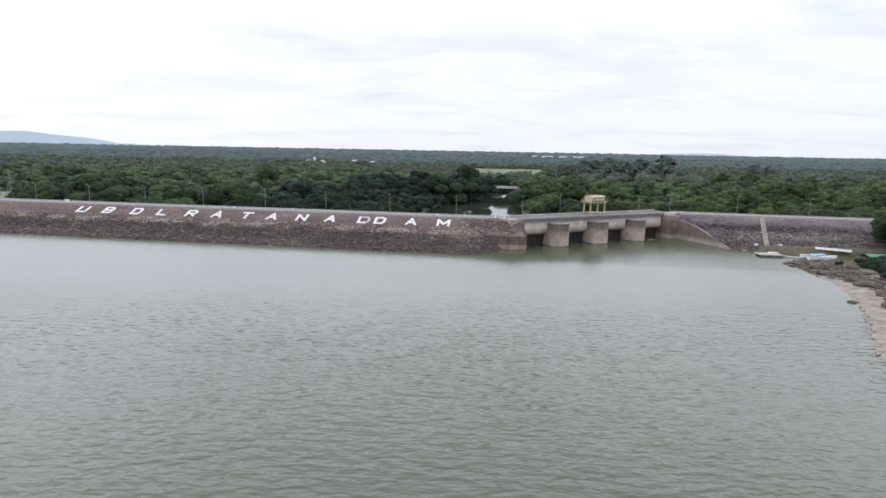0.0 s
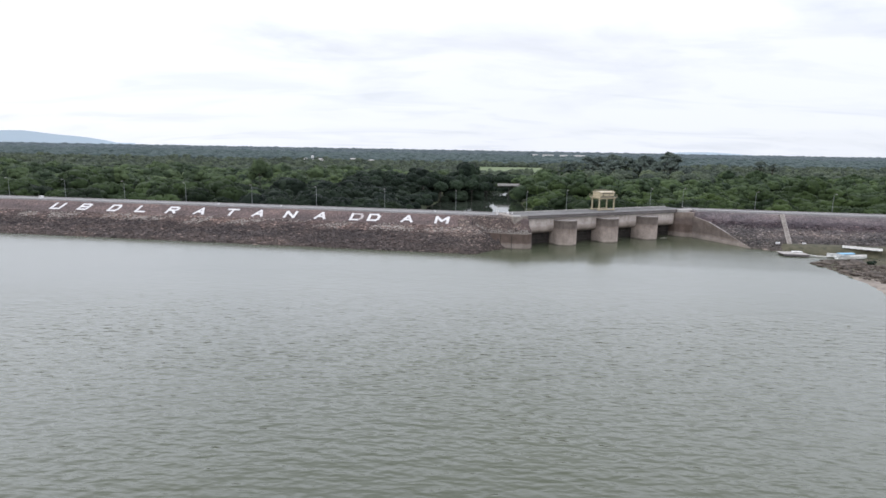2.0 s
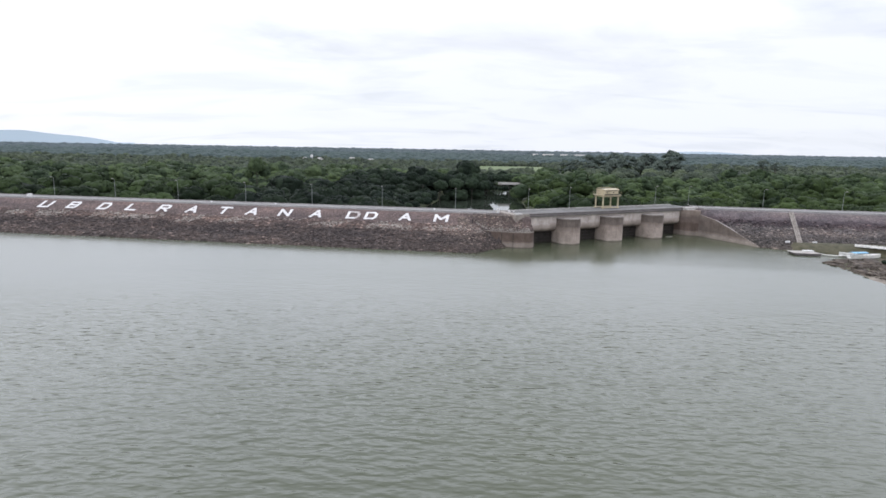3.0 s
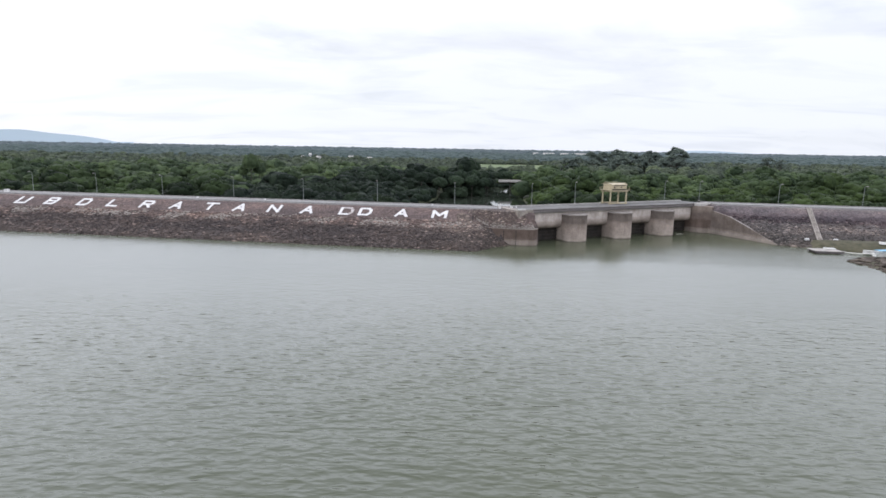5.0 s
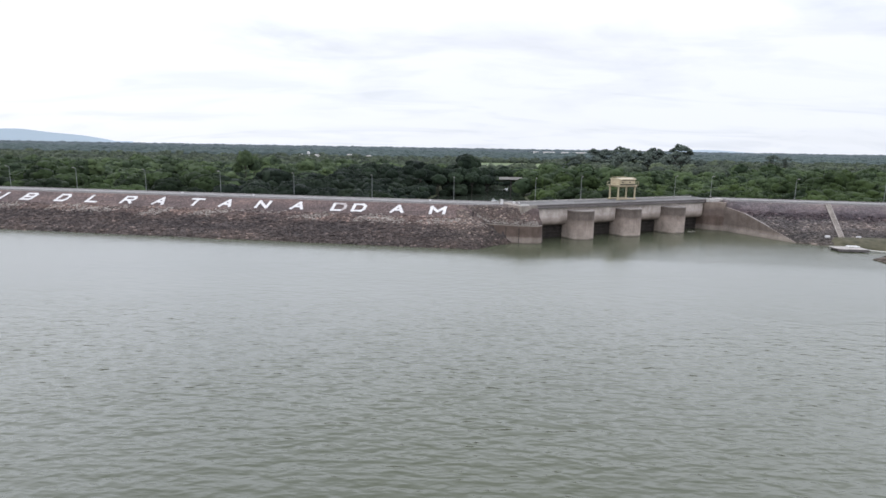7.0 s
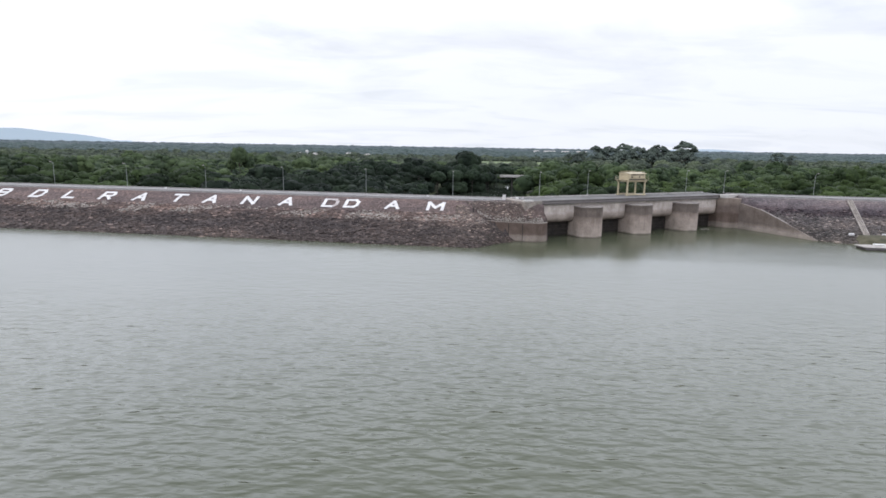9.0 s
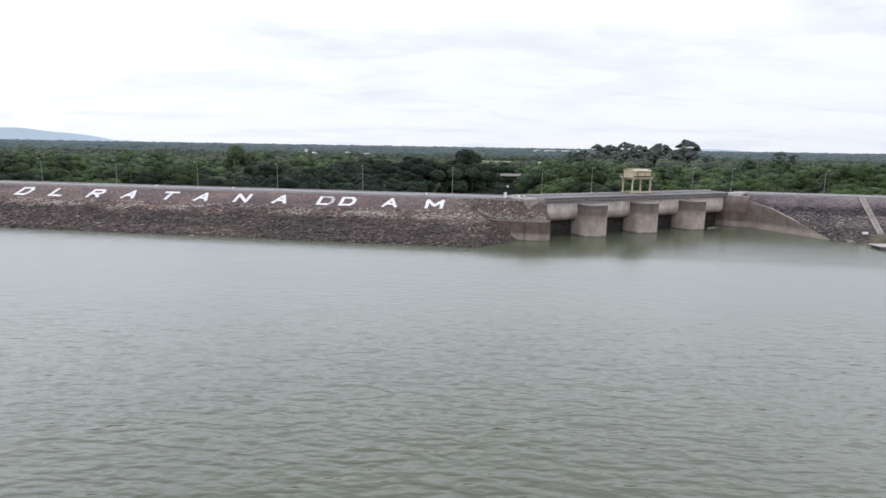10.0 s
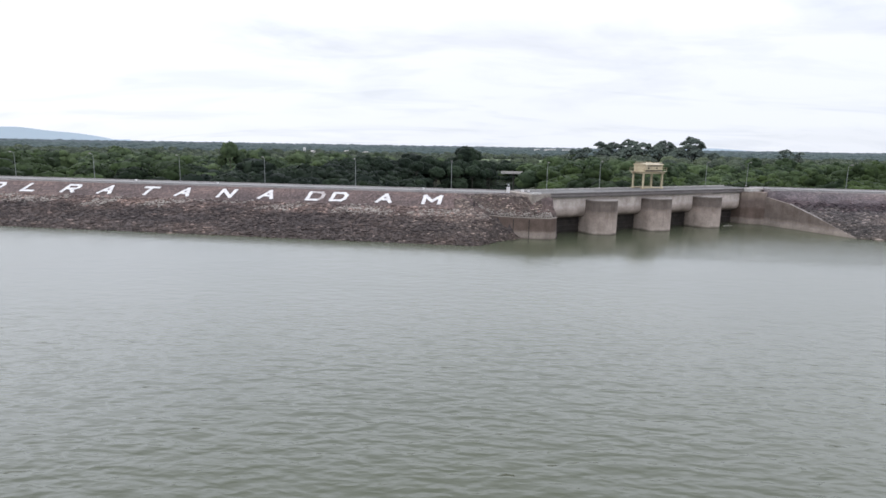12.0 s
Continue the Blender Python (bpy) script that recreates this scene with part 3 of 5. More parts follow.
def crest_strip(name, mat, label, category, line, z0, z1):
    """A long low slab along the crest; line: pairs of plan points, front and back."""
    bm = bmesh.new()
    rows = [[bm.verts.new((*a, z0)), bm.verts.new((*a, z1)), bm.verts.new((*b, z1)), bm.verts.new((*b, z0))] for a, b in line]
    for p, q in zip(rows, rows[1:]):
        for k in range(4):
            j = (k + 1) % 4
            bm.faces.new((p[k], p[j], q[j], q[k]))
    bm.faces.new(rows[0])
    bm.faces.new(rows[-1][::-1])
    bmesh.ops.recalc_face_normals(bm, faces=bm.faces)
    return tagged(link(name, bm, mat), label, category, kind="structure")


def left_run(d0, d1, x1=20.0):
    return [(left_point(x, d0), left_point(x, d1)) for x in np.linspace(-460, x1, 60)]


def right_run(b0, b1):
    return [(right_point(s, 1 + b0 / 26), right_point(s, 1 + b1 / 26)) for s in np.linspace(0.12, 6, 60)]


crest_strip("road", ASPHALT, "grey asphalt road along the dam crest", "road", left_run(FACE + 1.2, FACE + 7.4), 9.0, LIP + 0.42)
crest_strip("kerb_upstream", KERB, "low pale concrete kerb along the crest road", "kerb", left_run(FACE + 0.5, FACE + 0.9), 8.8, LIP + 0.28)
crest_strip("kerb_downstream", KERB, "pale concrete kerb on the far side of the crest road", "kerb", left_run(FACE + 7.6, FACE + 8.0), 8.8, LIP + 0.62)
crest_strip("road_short_dam", ASPHALT, "grey asphalt road on the short dam", "road", right_run(1.6, 7.8), 9.3, LIP_R + 0.42)
crest_strip("kerb_short_dam", KERB, "low pale concrete kerb on the short dam", "kerb", right_run(0.6, 1.1), 9.2, LIP_R + 0.26)
crest_strip("kerb_short_dam_back", KERB, "pale concrete kerb behind the short dam's road", "kerb", right_run(8.0, 8.4), 9.3, LIP_R + 0.62)


# ---- spillway ----
def pier_outline(u, w, n0, n1):
    r = w / 2
    pts = [(u - r, -n0), (u - r, -(n1 - r))]
    pts += [(u - r * math.cos(a), -(n1 - r) - r * math.sin(a)) for a in np.linspace(0, math.pi, 17)[1:-1]]
    return pts + [(u + r, -(n1 - r)), (u + r, -n0)]


PIER_W, PIER_N, WALL_N = 8.0, 10.05, 5.0
PIERS = (8.45, 26.75, 45.5)
for u in PIERS:
    pier = thing("spillway_pier", SPILL, "tall stained concrete pier with rounded nose in the lake", "pier", "spillway piers")
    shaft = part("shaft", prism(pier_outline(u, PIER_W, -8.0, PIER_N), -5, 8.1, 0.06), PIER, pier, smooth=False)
    part("cap", prism(pier_outline(u, PIER_W + 0.2, WALL_N + 0.05, PIER_N + 0.1), 8.11, 8.32, 0.03), CAPSTONE, pier, "dark weathered concrete cap")
    part("headwall", box((u - 3.98, -WALL_N + 0.02, 8.12), (u + 3.98, -WALL_N + 3.3, 9.14), None, 0.03), PALE, pier, "pale headwall under the deck")

BAYS = ((-6.93, PIERS[0] - 4), (PIERS[0] + 4, PIERS[1] - 4), (PIERS[1] + 4, PIERS[2] - 4), (PIERS[2] + 4, 60.4))
for lo, hi in BAYS:
    bay = thing("spillway_bay", SPILL, "pale concrete breast wall over a dark gate opening", "spillway bay", "spillway bays")
    # the wall's lower edge is rounded towards the gate
    prof = [(-WALL_N, 9.15), (-WALL_N, 5.6)] + [(-WALL_N + 1.5 - 1.5 * math.cos(t), 5.6 - 1.7 * math.sin(t)) for t in np.linspace(0.2, math.pi / 2, 8)]
    prof += [(-WALL_N + 3.4, 3.9), (-WALL_N + 3.4, 9.15)]
    part("breast_wall", section(prof, lo + 0.01, hi - 0.01), PALE, bay)
    part("ledge", box((lo + 0.02, -WALL_N - 0.35, 8.85), (hi - 0.02, -WALL_N - 0.01, 9.14), None, 0.03), PARAPET, bay, "narrow pale ledge")
    # the recess's deep shade is partly painted into the gate's colour
    part("gate", box((lo + 0.02, -WALL_N + 2.3, -4), (hi - 0.02, -WALL_N + 2.6, 3.89), None, 0.0), STEEL, bay, "dark steel gate, shade put into its colour")
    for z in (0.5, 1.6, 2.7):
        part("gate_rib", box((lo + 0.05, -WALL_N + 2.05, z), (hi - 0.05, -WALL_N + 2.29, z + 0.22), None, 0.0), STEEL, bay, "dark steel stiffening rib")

deck = thing("spillway_deck", SPILL, "concrete road deck with pale parapets across the spillway", "bridge deck")
part("slab", box((-9.5, -5.7, 9.5), (67.0, 6.0, 9.92), None, 0.04), DECKTOP, deck, "worn grey concrete slab")
# girder, lip and drip edge share one darker concrete colour
part("girder", box((-6.9, -5.55, 9.16), (60.3, -5.03, 9.49), None, 0.03), SHADE, deck, "dark edge girder")
part("fascia", box((-6.9, -5.82, 9.17), (60.6, -5.71, 9.86), None, 0.02), FASCIA, deck, "grey weathered fascia")
part("fascia_lip", box((-6.9, -5.98, 9.74), (60.6, -5.83, 10.12), None, 0.02), SHADE, deck, "dark upper lip")
part("fascia_drip", box((-6.9, -5.92, 9.12), (60.6, -5.83, 9.34), None, 0.02), SHADE, deck, "dark drip edge")
part("kerb", box((-9.5, -5.8, 9.93), (67.0, -5.3, 10.1), None, 0.03), CAPSTONE, deck, "weathered kerb")
part("kerb", box((-9.5, 5.6, 9.93), (67.0, 6.0, 10.15), None, 0.03), PARAPET, deck, "pale kerb")
part("crane_rail", box((12, 1.25, 9.925), (64, 1.4, 10.0), None, 0.0), SHADE, deck, "dark steel rail")
part("crane_rail", box((12, 5.05, 9.925), (64, 5.2, 10.0), None, 0.0), SHADE, deck, "dark steel rail")

# left abutment: the wall that holds the rockfill, and the block under the deck's end
abut = thing("abutment_wall", Matrix(), "stained concrete abutment wall holding back rockfill", "retaining wall")
front = [(8.5, 203.2), (14, 198.6), (19, 196.4), (24.2, 195.5), (25.6, 195.55), (26.4, 196.0), (27.0, 196.8), (27.5, 197.9)]
rear = [plan(-7.0, 8.7), plan(-7.0, -6), plan(-8.4, -6), plan(-8.4, 7.8), (25.2, 198.0), (24.2, 197.1), (19, 197.8), (14, 200.0), (9.2, 204.4)]
part("wall", prism(front + rear, -5, 4.75, 0.05), CONCRETE, abut)
part("coping", prism([(x, y - 0.06) for x, y in front] + [(27.0, 199.4), (25.0, 198.5), (24.0, 198.0), (19.2, 198.9), (14.6, 201.0), (9.8, 205.2)], 4.76, 4.9, 0.03), LEDGE, abut, "pale sandy ledge on the wall")
part("side_wall", prism([plan(-6.98, 8.9), plan(-6.98, 4.9), plan(-7.8, 4.9), plan(-7.8, 8.9)], 4.5, [5.2, 9.0, 9.0, 5.2], 0.04), CONCRETE, abut)
for x in (14.0, 17.4, 20.9):
    y = float(np.interp(x, [p[0] for p in front], [p[1] for p in front]))
    part("joint", box((-0.07, -0.06, -0.6), (0.07, 0.3, 4.5), Matrix.Translation((x, y, 0)), 0.0), DARK, abut, "dark vertical construction joint")
blk = thing("abutment_block", SPILL, "pale concrete end block of the spillway deck", "abutment")
part("block", box((-12.3, -6.2, 5.0), (-6.95, 5.9, 9.905), None, 0.08), LEDGE, blk)
part("upstand", box((-12.4, -5.95, 9.89), (-9.6, -5.0, 10.3), None, 0.06), PARAPET, blk, "pale concrete upstand")

# right abutment and the wing wall that falls to the lake
rab = thing("wing_wall", Matrix(), "stained concrete abutment with a wing wall sloping into the lake", "retaining wall")
part("body", prism([plan(60.5, -8), plan(60.5, 5.6), plan(61.2, 7.2), (92.4, 229.3), plan(67.2, 9.0), plan(67.2, -8)], -5, 9.25, 0.06), CONCRETE, rab)
wa, wb = Vector((92.42, 229.3)), Vector((102.3, 205.0))
side = Vector((-(wb - wa).y, (wb - wa).x)).normalized() * 0.9
def strip(edge, lo, t0, t1, steps, raise_by):
    """A wall along wa-wb, d from t1 down to t0, between the two offsets, topped by the wing's slope."""
    ds = np.linspace(t1, t0, steps)
    front = [wb.lerp(wa, d) + side * edge[0] for d in ds]
    rear = [wb.lerp(wa, d) + side * edge[1] for d in ds]
    tops = [wing_top(d) + raise_by for d in ds]
    bm = bmesh.new()
    rows = []
    for f, r, z in zip(front, rear, tops):
        z0 = lo if lo is not None else z - 0.16
        rows.append([bm.verts.new(v) for v in ((f.x, f.y, z0), (f.x, f.y, z), (r.x, r.y, z), (r.x, r.y, z0))])
    for p, q in zip(rows, rows[1:]):
        for k in range(4):
            bm.faces.new((p[k], p[(k + 1) % 4], q[(k + 1) % 4], q[k]))
    bm.faces.new(rows[0])
    bm.faces.new(rows[-1][::-1])
    bmesh.ops.recalc_face_normals(bm, faces=bm.faces)
    return bm


part("wing", strip((0.0, 1.0), -5, 0.0, 1.0, 12, 0.0), WING, rab, "brown-stained sloping wing wall")
part("coping", strip((-0.05, 0.75), None, 0.36, 0.72, 6, 0.17), CAPSTONE, rab, "pale sloping coping")
part("cap", box((60.7, -7.4, 9.27), (67.2, -5.9, 10.3), SPILL, 0.06), PARAPET, rab, "pale concrete end block")


# ---- gantry crane on the deck ----
def gantry(m):
    g = thing("gantry_crane", m, "cream steel gantry crane with four legs and machine house", "crane")
    a, b, h = 3.45, 1.9, 4.1
    for sx in (-1, 1):
        for sy in (-1, 1):
            part("leg", box((sx * a - 0.2, sy * b - 0.2, 0.36), (sx * a + 0.2, sy * b + 0.2, h)), CREAM, g)
            part("wheel_box", box((sx * a - 0.55, sy * b - 0.28, 0.0), (sx * a + 0.55, sy * b + 0.28, 0.35)), CREAM, g)
    for s in (-1, 1):
        part("sill", box((-a + 0.57, s * b - 0.16, 0.12), (a - 0.57, s * b + 0.16, 0.45)), CREAM, g)
        part("beam", box((-a - 0.6, s * b - 0.3, h + 0.01), (a + 0.6, s * b + 0.3, h + 0.5)), CREAM, g)
        part("cross_beam", box((s * a - 0.25, -b + 0.32, h + 0.03), (s * a + 0.25, b - 0.32, h + 0.46)), CREAM, g)
    deckplate = part("walkway", box((-a - 0.9, -b - 0.7, h + 0.51), (a + 0.9, b + 0.7, h + 0.62), None, 0.01), CREAM, g)
    house = part("machine_house", box((-a + 0.2, -b - 0.2, h + 0.63), (a - 0.2, b + 0.2, h + 2.35), None, 0.05), CREAM, g)
    part("roof", section([(-b - 0.5, h + 2.36), (-b - 0.2, h + 2.62), (0, h + 2.8), (b + 0.2, h + 2.62), (b + 0.5, h + 2.36)], -a, a), CREAM, house)
    part("slot", box((-a + 0.3, -b - 0.25, h + 0.66), (a - 0.3, -b - 0.204, h + 0.95), None, 0.0), DARK, house, "dark slot under the house")
    for s in (-1, 1):
        part("roof_rail", rod(bmesh.new(), (-a + 0.4, s * b, h + 3.0), (a - 0.4, s * b, h + 3.0), 0.07, None, 6), CREAM, house)
    part("louvre", box((-a + 1.0, -b - 0.25, h + 2.02), (a - 0.9, -b - 0.204, h + 2.2), None, 0.0), DARK, house, "dark louvre under the roof")
    for x in (-2.3, 0.7):
        part("window", box((x, -b - 0.26, h + 1.25), (x + 0.5, -b - 0.203, h + 1.7), None, 0.0), STEEL, house, "small dark window")
    for sx in (-1, 1):
        rail = bmesh.new()
        for z in (0.5, 1.0):
            rod(rail, (sx * (a + 0.85), -b - 0.6, h + 0.6 + z), (sx * (a + 0.85), b + 0.6, h + 0.6 + z), 0.035, None, 6)
        for y in (-b - 0.6, 0, b + 0.6):
            rod(rail, (sx * (a + 0.85), y, h + 0.6), (sx * (a + 0.85), y, h + 1.6), 0.035, None, 6)
        part("handrail", rail, CREAM, g)
    return g


gantry(SPILL @ Matrix.Translation((32.6, 3.22, 10.0)))


# ---- street lamps ----
def lamp_post(m):
    p = thing("street_lamp", m, "slim grey steel street lamp on the crest road", "street lamp", "crest lamps")
    part("base", box((-0.2, -0.2, 0), (0.2, 0.2, 0.35)), KERB, p)
    part("pole", rod(bmesh.new(), (0, 0, 0.3), (0, 0, 6.9), 0.075, 0.05), GALV, p)
    arm = part("arm", rod(rod(bmesh.new(), (0, 0, 6.85), (0, -0.5, 7.2), 0.05), (0, -0.5, 7.2), (0, -1.1, 7.3), 0.045), GALV, p)
    part("lamp_head", box((-0.17, -1.8, 7.2), (0.17, -1.0, 7.42), None, 0.05), KERB, arm, "pale lamp head")
    return p


first = None
spots = [(*left_point(x, 28.0), LIP + 0.42) for x in (3.1, -22.0, -47.0, -71.5, -97.5, -122.5, -147.5, -172, -197, -222)]
spots += [(28.2, 217.4, 9.6), (43.6, 223.6, 9.95), (79.7, 240.2, 9.95), (94.2, 244.6, 9.9), (117.1, 233.0, 9.9), (143.2, 228.0, 9.9), (170.1, 223.5, 9.9)]
for sp in spots:
    if first is None:
        first = lamp_post(pose(*sp))
    else:
        copy_thing(first, pose(*sp))


# ---- the lettering on the dam ----
SLOPE_ANGLE = math.atan(1 / RISE)
ALONG = Vector((1, TILT, 0)).normalized()
UPHILL = Vector((-TILT, 1, 0)).normalized() * math.cos(SLOPE_ANGLE) + Vector((0, 0, math.sin(SLOPE_ANGLE)))
OUT = ALONG.cross(UPHILL).normalized()


# strokes of each capital on a field one unit wide and high
STROKES = {"U": "0,1 0,0 1,0 1,1", "B": "0,0 0,1 .85,1 1,.85 1,.62 .85,.5 0,.5|.85,.5 1,.38 1,.15 .85,0 0,0", "O": "0,0 0,1 .8,1 1,.75 1,.2 .8,0 0,0", "L": "0,1 0,0 1,0",
           "R": "0,0 0,1 .85,1 1,.85 1,.6 .85,.46 0,.46|.5,.46 1,0", "A": "0,0 .5,1 1,0|.22,.34 .78,.34", "T": "0,1 1,1|.5,1 .5,0", "N": "0,0 0,1 1,0 1,1",
           "D": "0,0 0,1 .75,1 1,.75 1,.25 .75,0 0,0", "M": "0,0 0,1 .5,.3 1,1 1,0"}


def stroke_mesh(lines, wide, high, thick, seed):
    """Brush strokes with uneven edges, each a thin slab."""
    bm, r, lift = bmesh.new(), np.random.default_rng(seed), 0.0
    for line in lines.split("|"):
        pts = [Vector((float(a) * wide, float(b) * high, 0)) for a, b in (q.split(",") for q in line.split())]
        for a, b in zip(pts, pts[1:]):
            way = (b - a).normalized()
            side = Vector((-way.y, way.x, 0)) * thick / 2
            a, b, lift = a - way * thick * 0.42, b + way * thick * 0.42, lift + 0.006
            count = 7
            rows = []
            for k in range(count):
                c = a.lerp(b, k / (count - 1))
                rows.append([bm.verts.new(c + side * s * r.uniform(0.84, 1.12) + Vector((0, 0, z))) for s in (-1, 1) for z in (-0.1, lift)])
            for p, q in zip(rows, rows[1:]):
                for u, v in ((0, 1), (1, 3), (3, 2), (2, 0)):
                    bm.faces.new((p[u], q[u], q[v], p[v]))
            bm.faces.new([rows[0][k] for k in (0, 2, 3, 1)])
            bm.faces.new([rows[-1][k] for k in (0, 1, 3, 2)])
    bmesh.ops.recalc_face_normals(bm, faces=bm.faces)
    return bm


def letter(lines, x, mat, label, wide, seed):
    ob = link("painted_letter", stroke_mesh(lines, wide, 3.85, 0.88, seed), mat)
    z0 = 7.0
    base = Vector((x, TOE_Y + TILT * x + z0 * RISE, z0)) + OUT * 0.16
    ob.matrix_world = Matrix.Translation(base - ALONG * wide / 2) @ Matrix((ALONG, UPHILL, OUT)).transposed().to_4x4()
    return tagged(ob, label, "letter", "dam name")


for k, (ch, x) in enumerate(zip("UBOLRATANADAM", (-144.1, -133.2, -121.1, -110.2, -98.4, -87.7, -76.1, -65.9, -54.4, -43.4, -24.9, -13.4, -1.8))):
    letter(STROKES[ch], x, WHITE, f"white-painted capital letter {ch} on the rock slope", {"M": 3.9, "U": 3.6, "T": 3.7}.get(ch, 3.3), k)
letter("0,1 0,0 .7,0", -30.9, WHITE, "remaining strokes of a half-erased white letter", 3.6, 40)
letter(".1,1 .75,1 1,.7 1,.3 .85,.05", -30.7, FADED, "faded half-erased white letter on the rock slope", 3.3, 41)


# ---- trees ----
def lobe_shape(level):
    """Unit lobe of a crown without its underside: corners and triangles."""
    bm = bmesh.new()
    bmesh.ops.create_icosphere(bm, subdivisions=level, radius=1.0)
    bmesh.ops.delete(bm, geom=[f for f in bm.faces if f.calc_center_median().z < -0.45], context="FACES")
    bm.verts.index_update()
    v = np.array([p.co for p in bm.verts])
    used = sorted({p.index for f in bm.faces for p in f.verts})
    back = {p: q for q, p in enumerate(used)}
    out = v[used], np.array([[back[p.index] for p in f.verts] for f in bm.faces])
    bm.free()
    return out


LOBES = {k: lobe_shape(k) for k in (1, 2, 3)}


def foliage(rng, blobs, level, leaves, size, squash=0.78, ragged=0.38):
    """A crown: uneven leafy lobes, each (x, y, z, radius), with sprays of leaves over them; corners and triangles."""
    vs, fs, at = [], [], 0
    lv, lf = LOBES[level]
    for bx, by, bz, br in blobs:
        seed = rng.uniform(0, 90)
        push = np.array([1 + ragged * (noise.noise(Vector(p) * 1.9 + Vector((seed, 0, 0))) + 0.6 * noise.noise(Vector(p) * 4.3 + Vector((0, seed, 0)))) for p in lv])
        vs.append(lv * push[:, None] * br * (1, 1, squash) + (bx, by, bz))
        fs.append(lf + at)
        at += len(lv)
        per = int(leaves * rng.uniform(0.7, 1.3))
        if not per:
            continue
        d = rng.normal(size=(per, 3))
        d /= np.linalg.norm(d, axis=1)[:, None]
        d[:, 2] = np.where(d[:, 2] < -0.3, -d[:, 2], d[:, 2])
        c = d * (br * rng.uniform(0.88, 1.14, (per, 1))) * (1, 1, squash) + (bx, by, bz)
        nrm = d + rng.normal(scale=0.35, size=(per, 3)) + (0, 0, 0.3)
        nrm /= np.linalg.norm(nrm, axis=1)[:, None]
        t = np.cross(nrm, rng.normal(size=(per, 3)))
        t /= np.linalg.norm(t, axis=1)[:, None]
        w = np.cross(nrm, t)
        s = size * rng.uniform(0.6, 1.4, (per, 1))
        vs.append(np.stack([c - t * s - w * s * 0.5, c + t * s * 0.3 - w * s, c + t * s + w * s * 0.5, c - t * s * 0.3 + w * s], 1).reshape(-1, 3))
        q = np.arange(per)[:, None] * 4 + at
        fs.append(np.concatenate([q + (0, 1, 2), q + (0, 2, 3)]))
        at += per * 4
    return np.concatenate(vs), np.concatenate(fs)


def crown_blobs(rng, height, spread, count, core=0.80, lobe=(0.24, 0.38), squash=0.66):
    """Lobes of a domed crown: one broad dome, and lobes that swell a little out of it, all down its sides."""
    r0 = spread * core
    mid = height - r0 * squash - spread * 0.10
    blobs = [(0, 0, mid, r0)]
    for k in range(count):
        a, up = k * 2.4 + rng.uniform(-0.4, 0.4), 1.0 - 1.15 * (k + 0.5) / count
        flat = math.sqrt(max(0.0, 1 - up * up))
        size, out = spread * rng.uniform(*lobe), r0 * rng.uniform(0.72, 0.92)
        blobs.append((out * flat * math.cos(a), out * flat * math.sin(a), mid + out * up * squash, size))
    return blobs


def umbrella_blobs(rng, height, spread, pads, per_pad):
    """Lobes of an open crown: flat leafy pads at the ends of the limbs, with gaps between them."""
    blobs, heads = [], []
    for k in range(pads):
        a = k * 2.4 + rng.uniform(-0.3, 0.3)
        r = spread * 0.74 * math.sqrt((k + 0.3) / pads)
        cx, cy = r * math.cos(a), r * math.sin(a)
        cz = height * (1 - 0.26 * (r / spread) ** 2 - (rng.uniform(0.04, 0.12) if k % 3 != 2 else rng.uniform(0.18, 0.44)))
        heads.append((cx, cy, cz))
        wide = spread * rng.uniform(0.13, 0.22)
        for i in range(per_pad):
            b, q = i * 2.4 + rng.uniform(-0.5, 0.5), wide * math.sqrt((i + 0.3) / per_pad)
            size = spread * rng.uniform(0.05, 0.095)
            blobs.append((cx + q * math.cos(b), cy + q * math.sin(b), cz + height * 0.035 * (1 - (q / wide) ** 2) + rng.uniform(-0.5, 0.5), size))
    return blobs, heads


def foliage_mesh(name, parts, mat):
    """One mesh of many foliage pieces."""
    vs, fs, at = [], [], 0
    for v, f in parts:
        vs.append(v)
        fs.append(f + at)
        at += len(v)
    return raw(name, np.concatenate(vs), np.concatenate(fs), mat, True)


def tree(seed, height, spread, mat, label, name="tree", count=16, leaves=55, size=0.36, core=0.80, squash=0.66, level=2, lobe=(0.24, 0.38), pads=0):
    rng = np.random.default_rng(seed)
    t = tagged(new(name), label, "tree", "trees below the dam")
    trunk = bmesh.new()
    lean = Vector((rng.uniform(-0.6, 0.6), rng.uniform(-0.6, 0.6), height * 0.62))
    rod(trunk, (0, 0, -0.5), lean * 0.5, 0.035 * height * 0.5, 0.022 * height * 0.5, 7)
    rod(trunk, lean * 0.5, lean, 0.022 * height * 0.5, 0.010 * height * 0.5, 7)
    if pads:
        blobs, ends = umbrella_blobs(rng, height, spread, pads, count)
    else:
        blobs = crown_blobs(rng, height, spread, count, core, lobe, squash)
        ends = [b[:3] for b in blobs[1::3]]
    for e in ends:
        rod(trunk, lean * rng.uniform(0.6, 0.95), e, 0.004 * height + 0.05, 0.04, 5)
    part("trunk", trunk, BARK, t)
    crown = new("crown", foliage_mesh("crown", [foliage(rng, blobs, level, leaves, size, squash)], mat))
    crown.parent = t
    return t


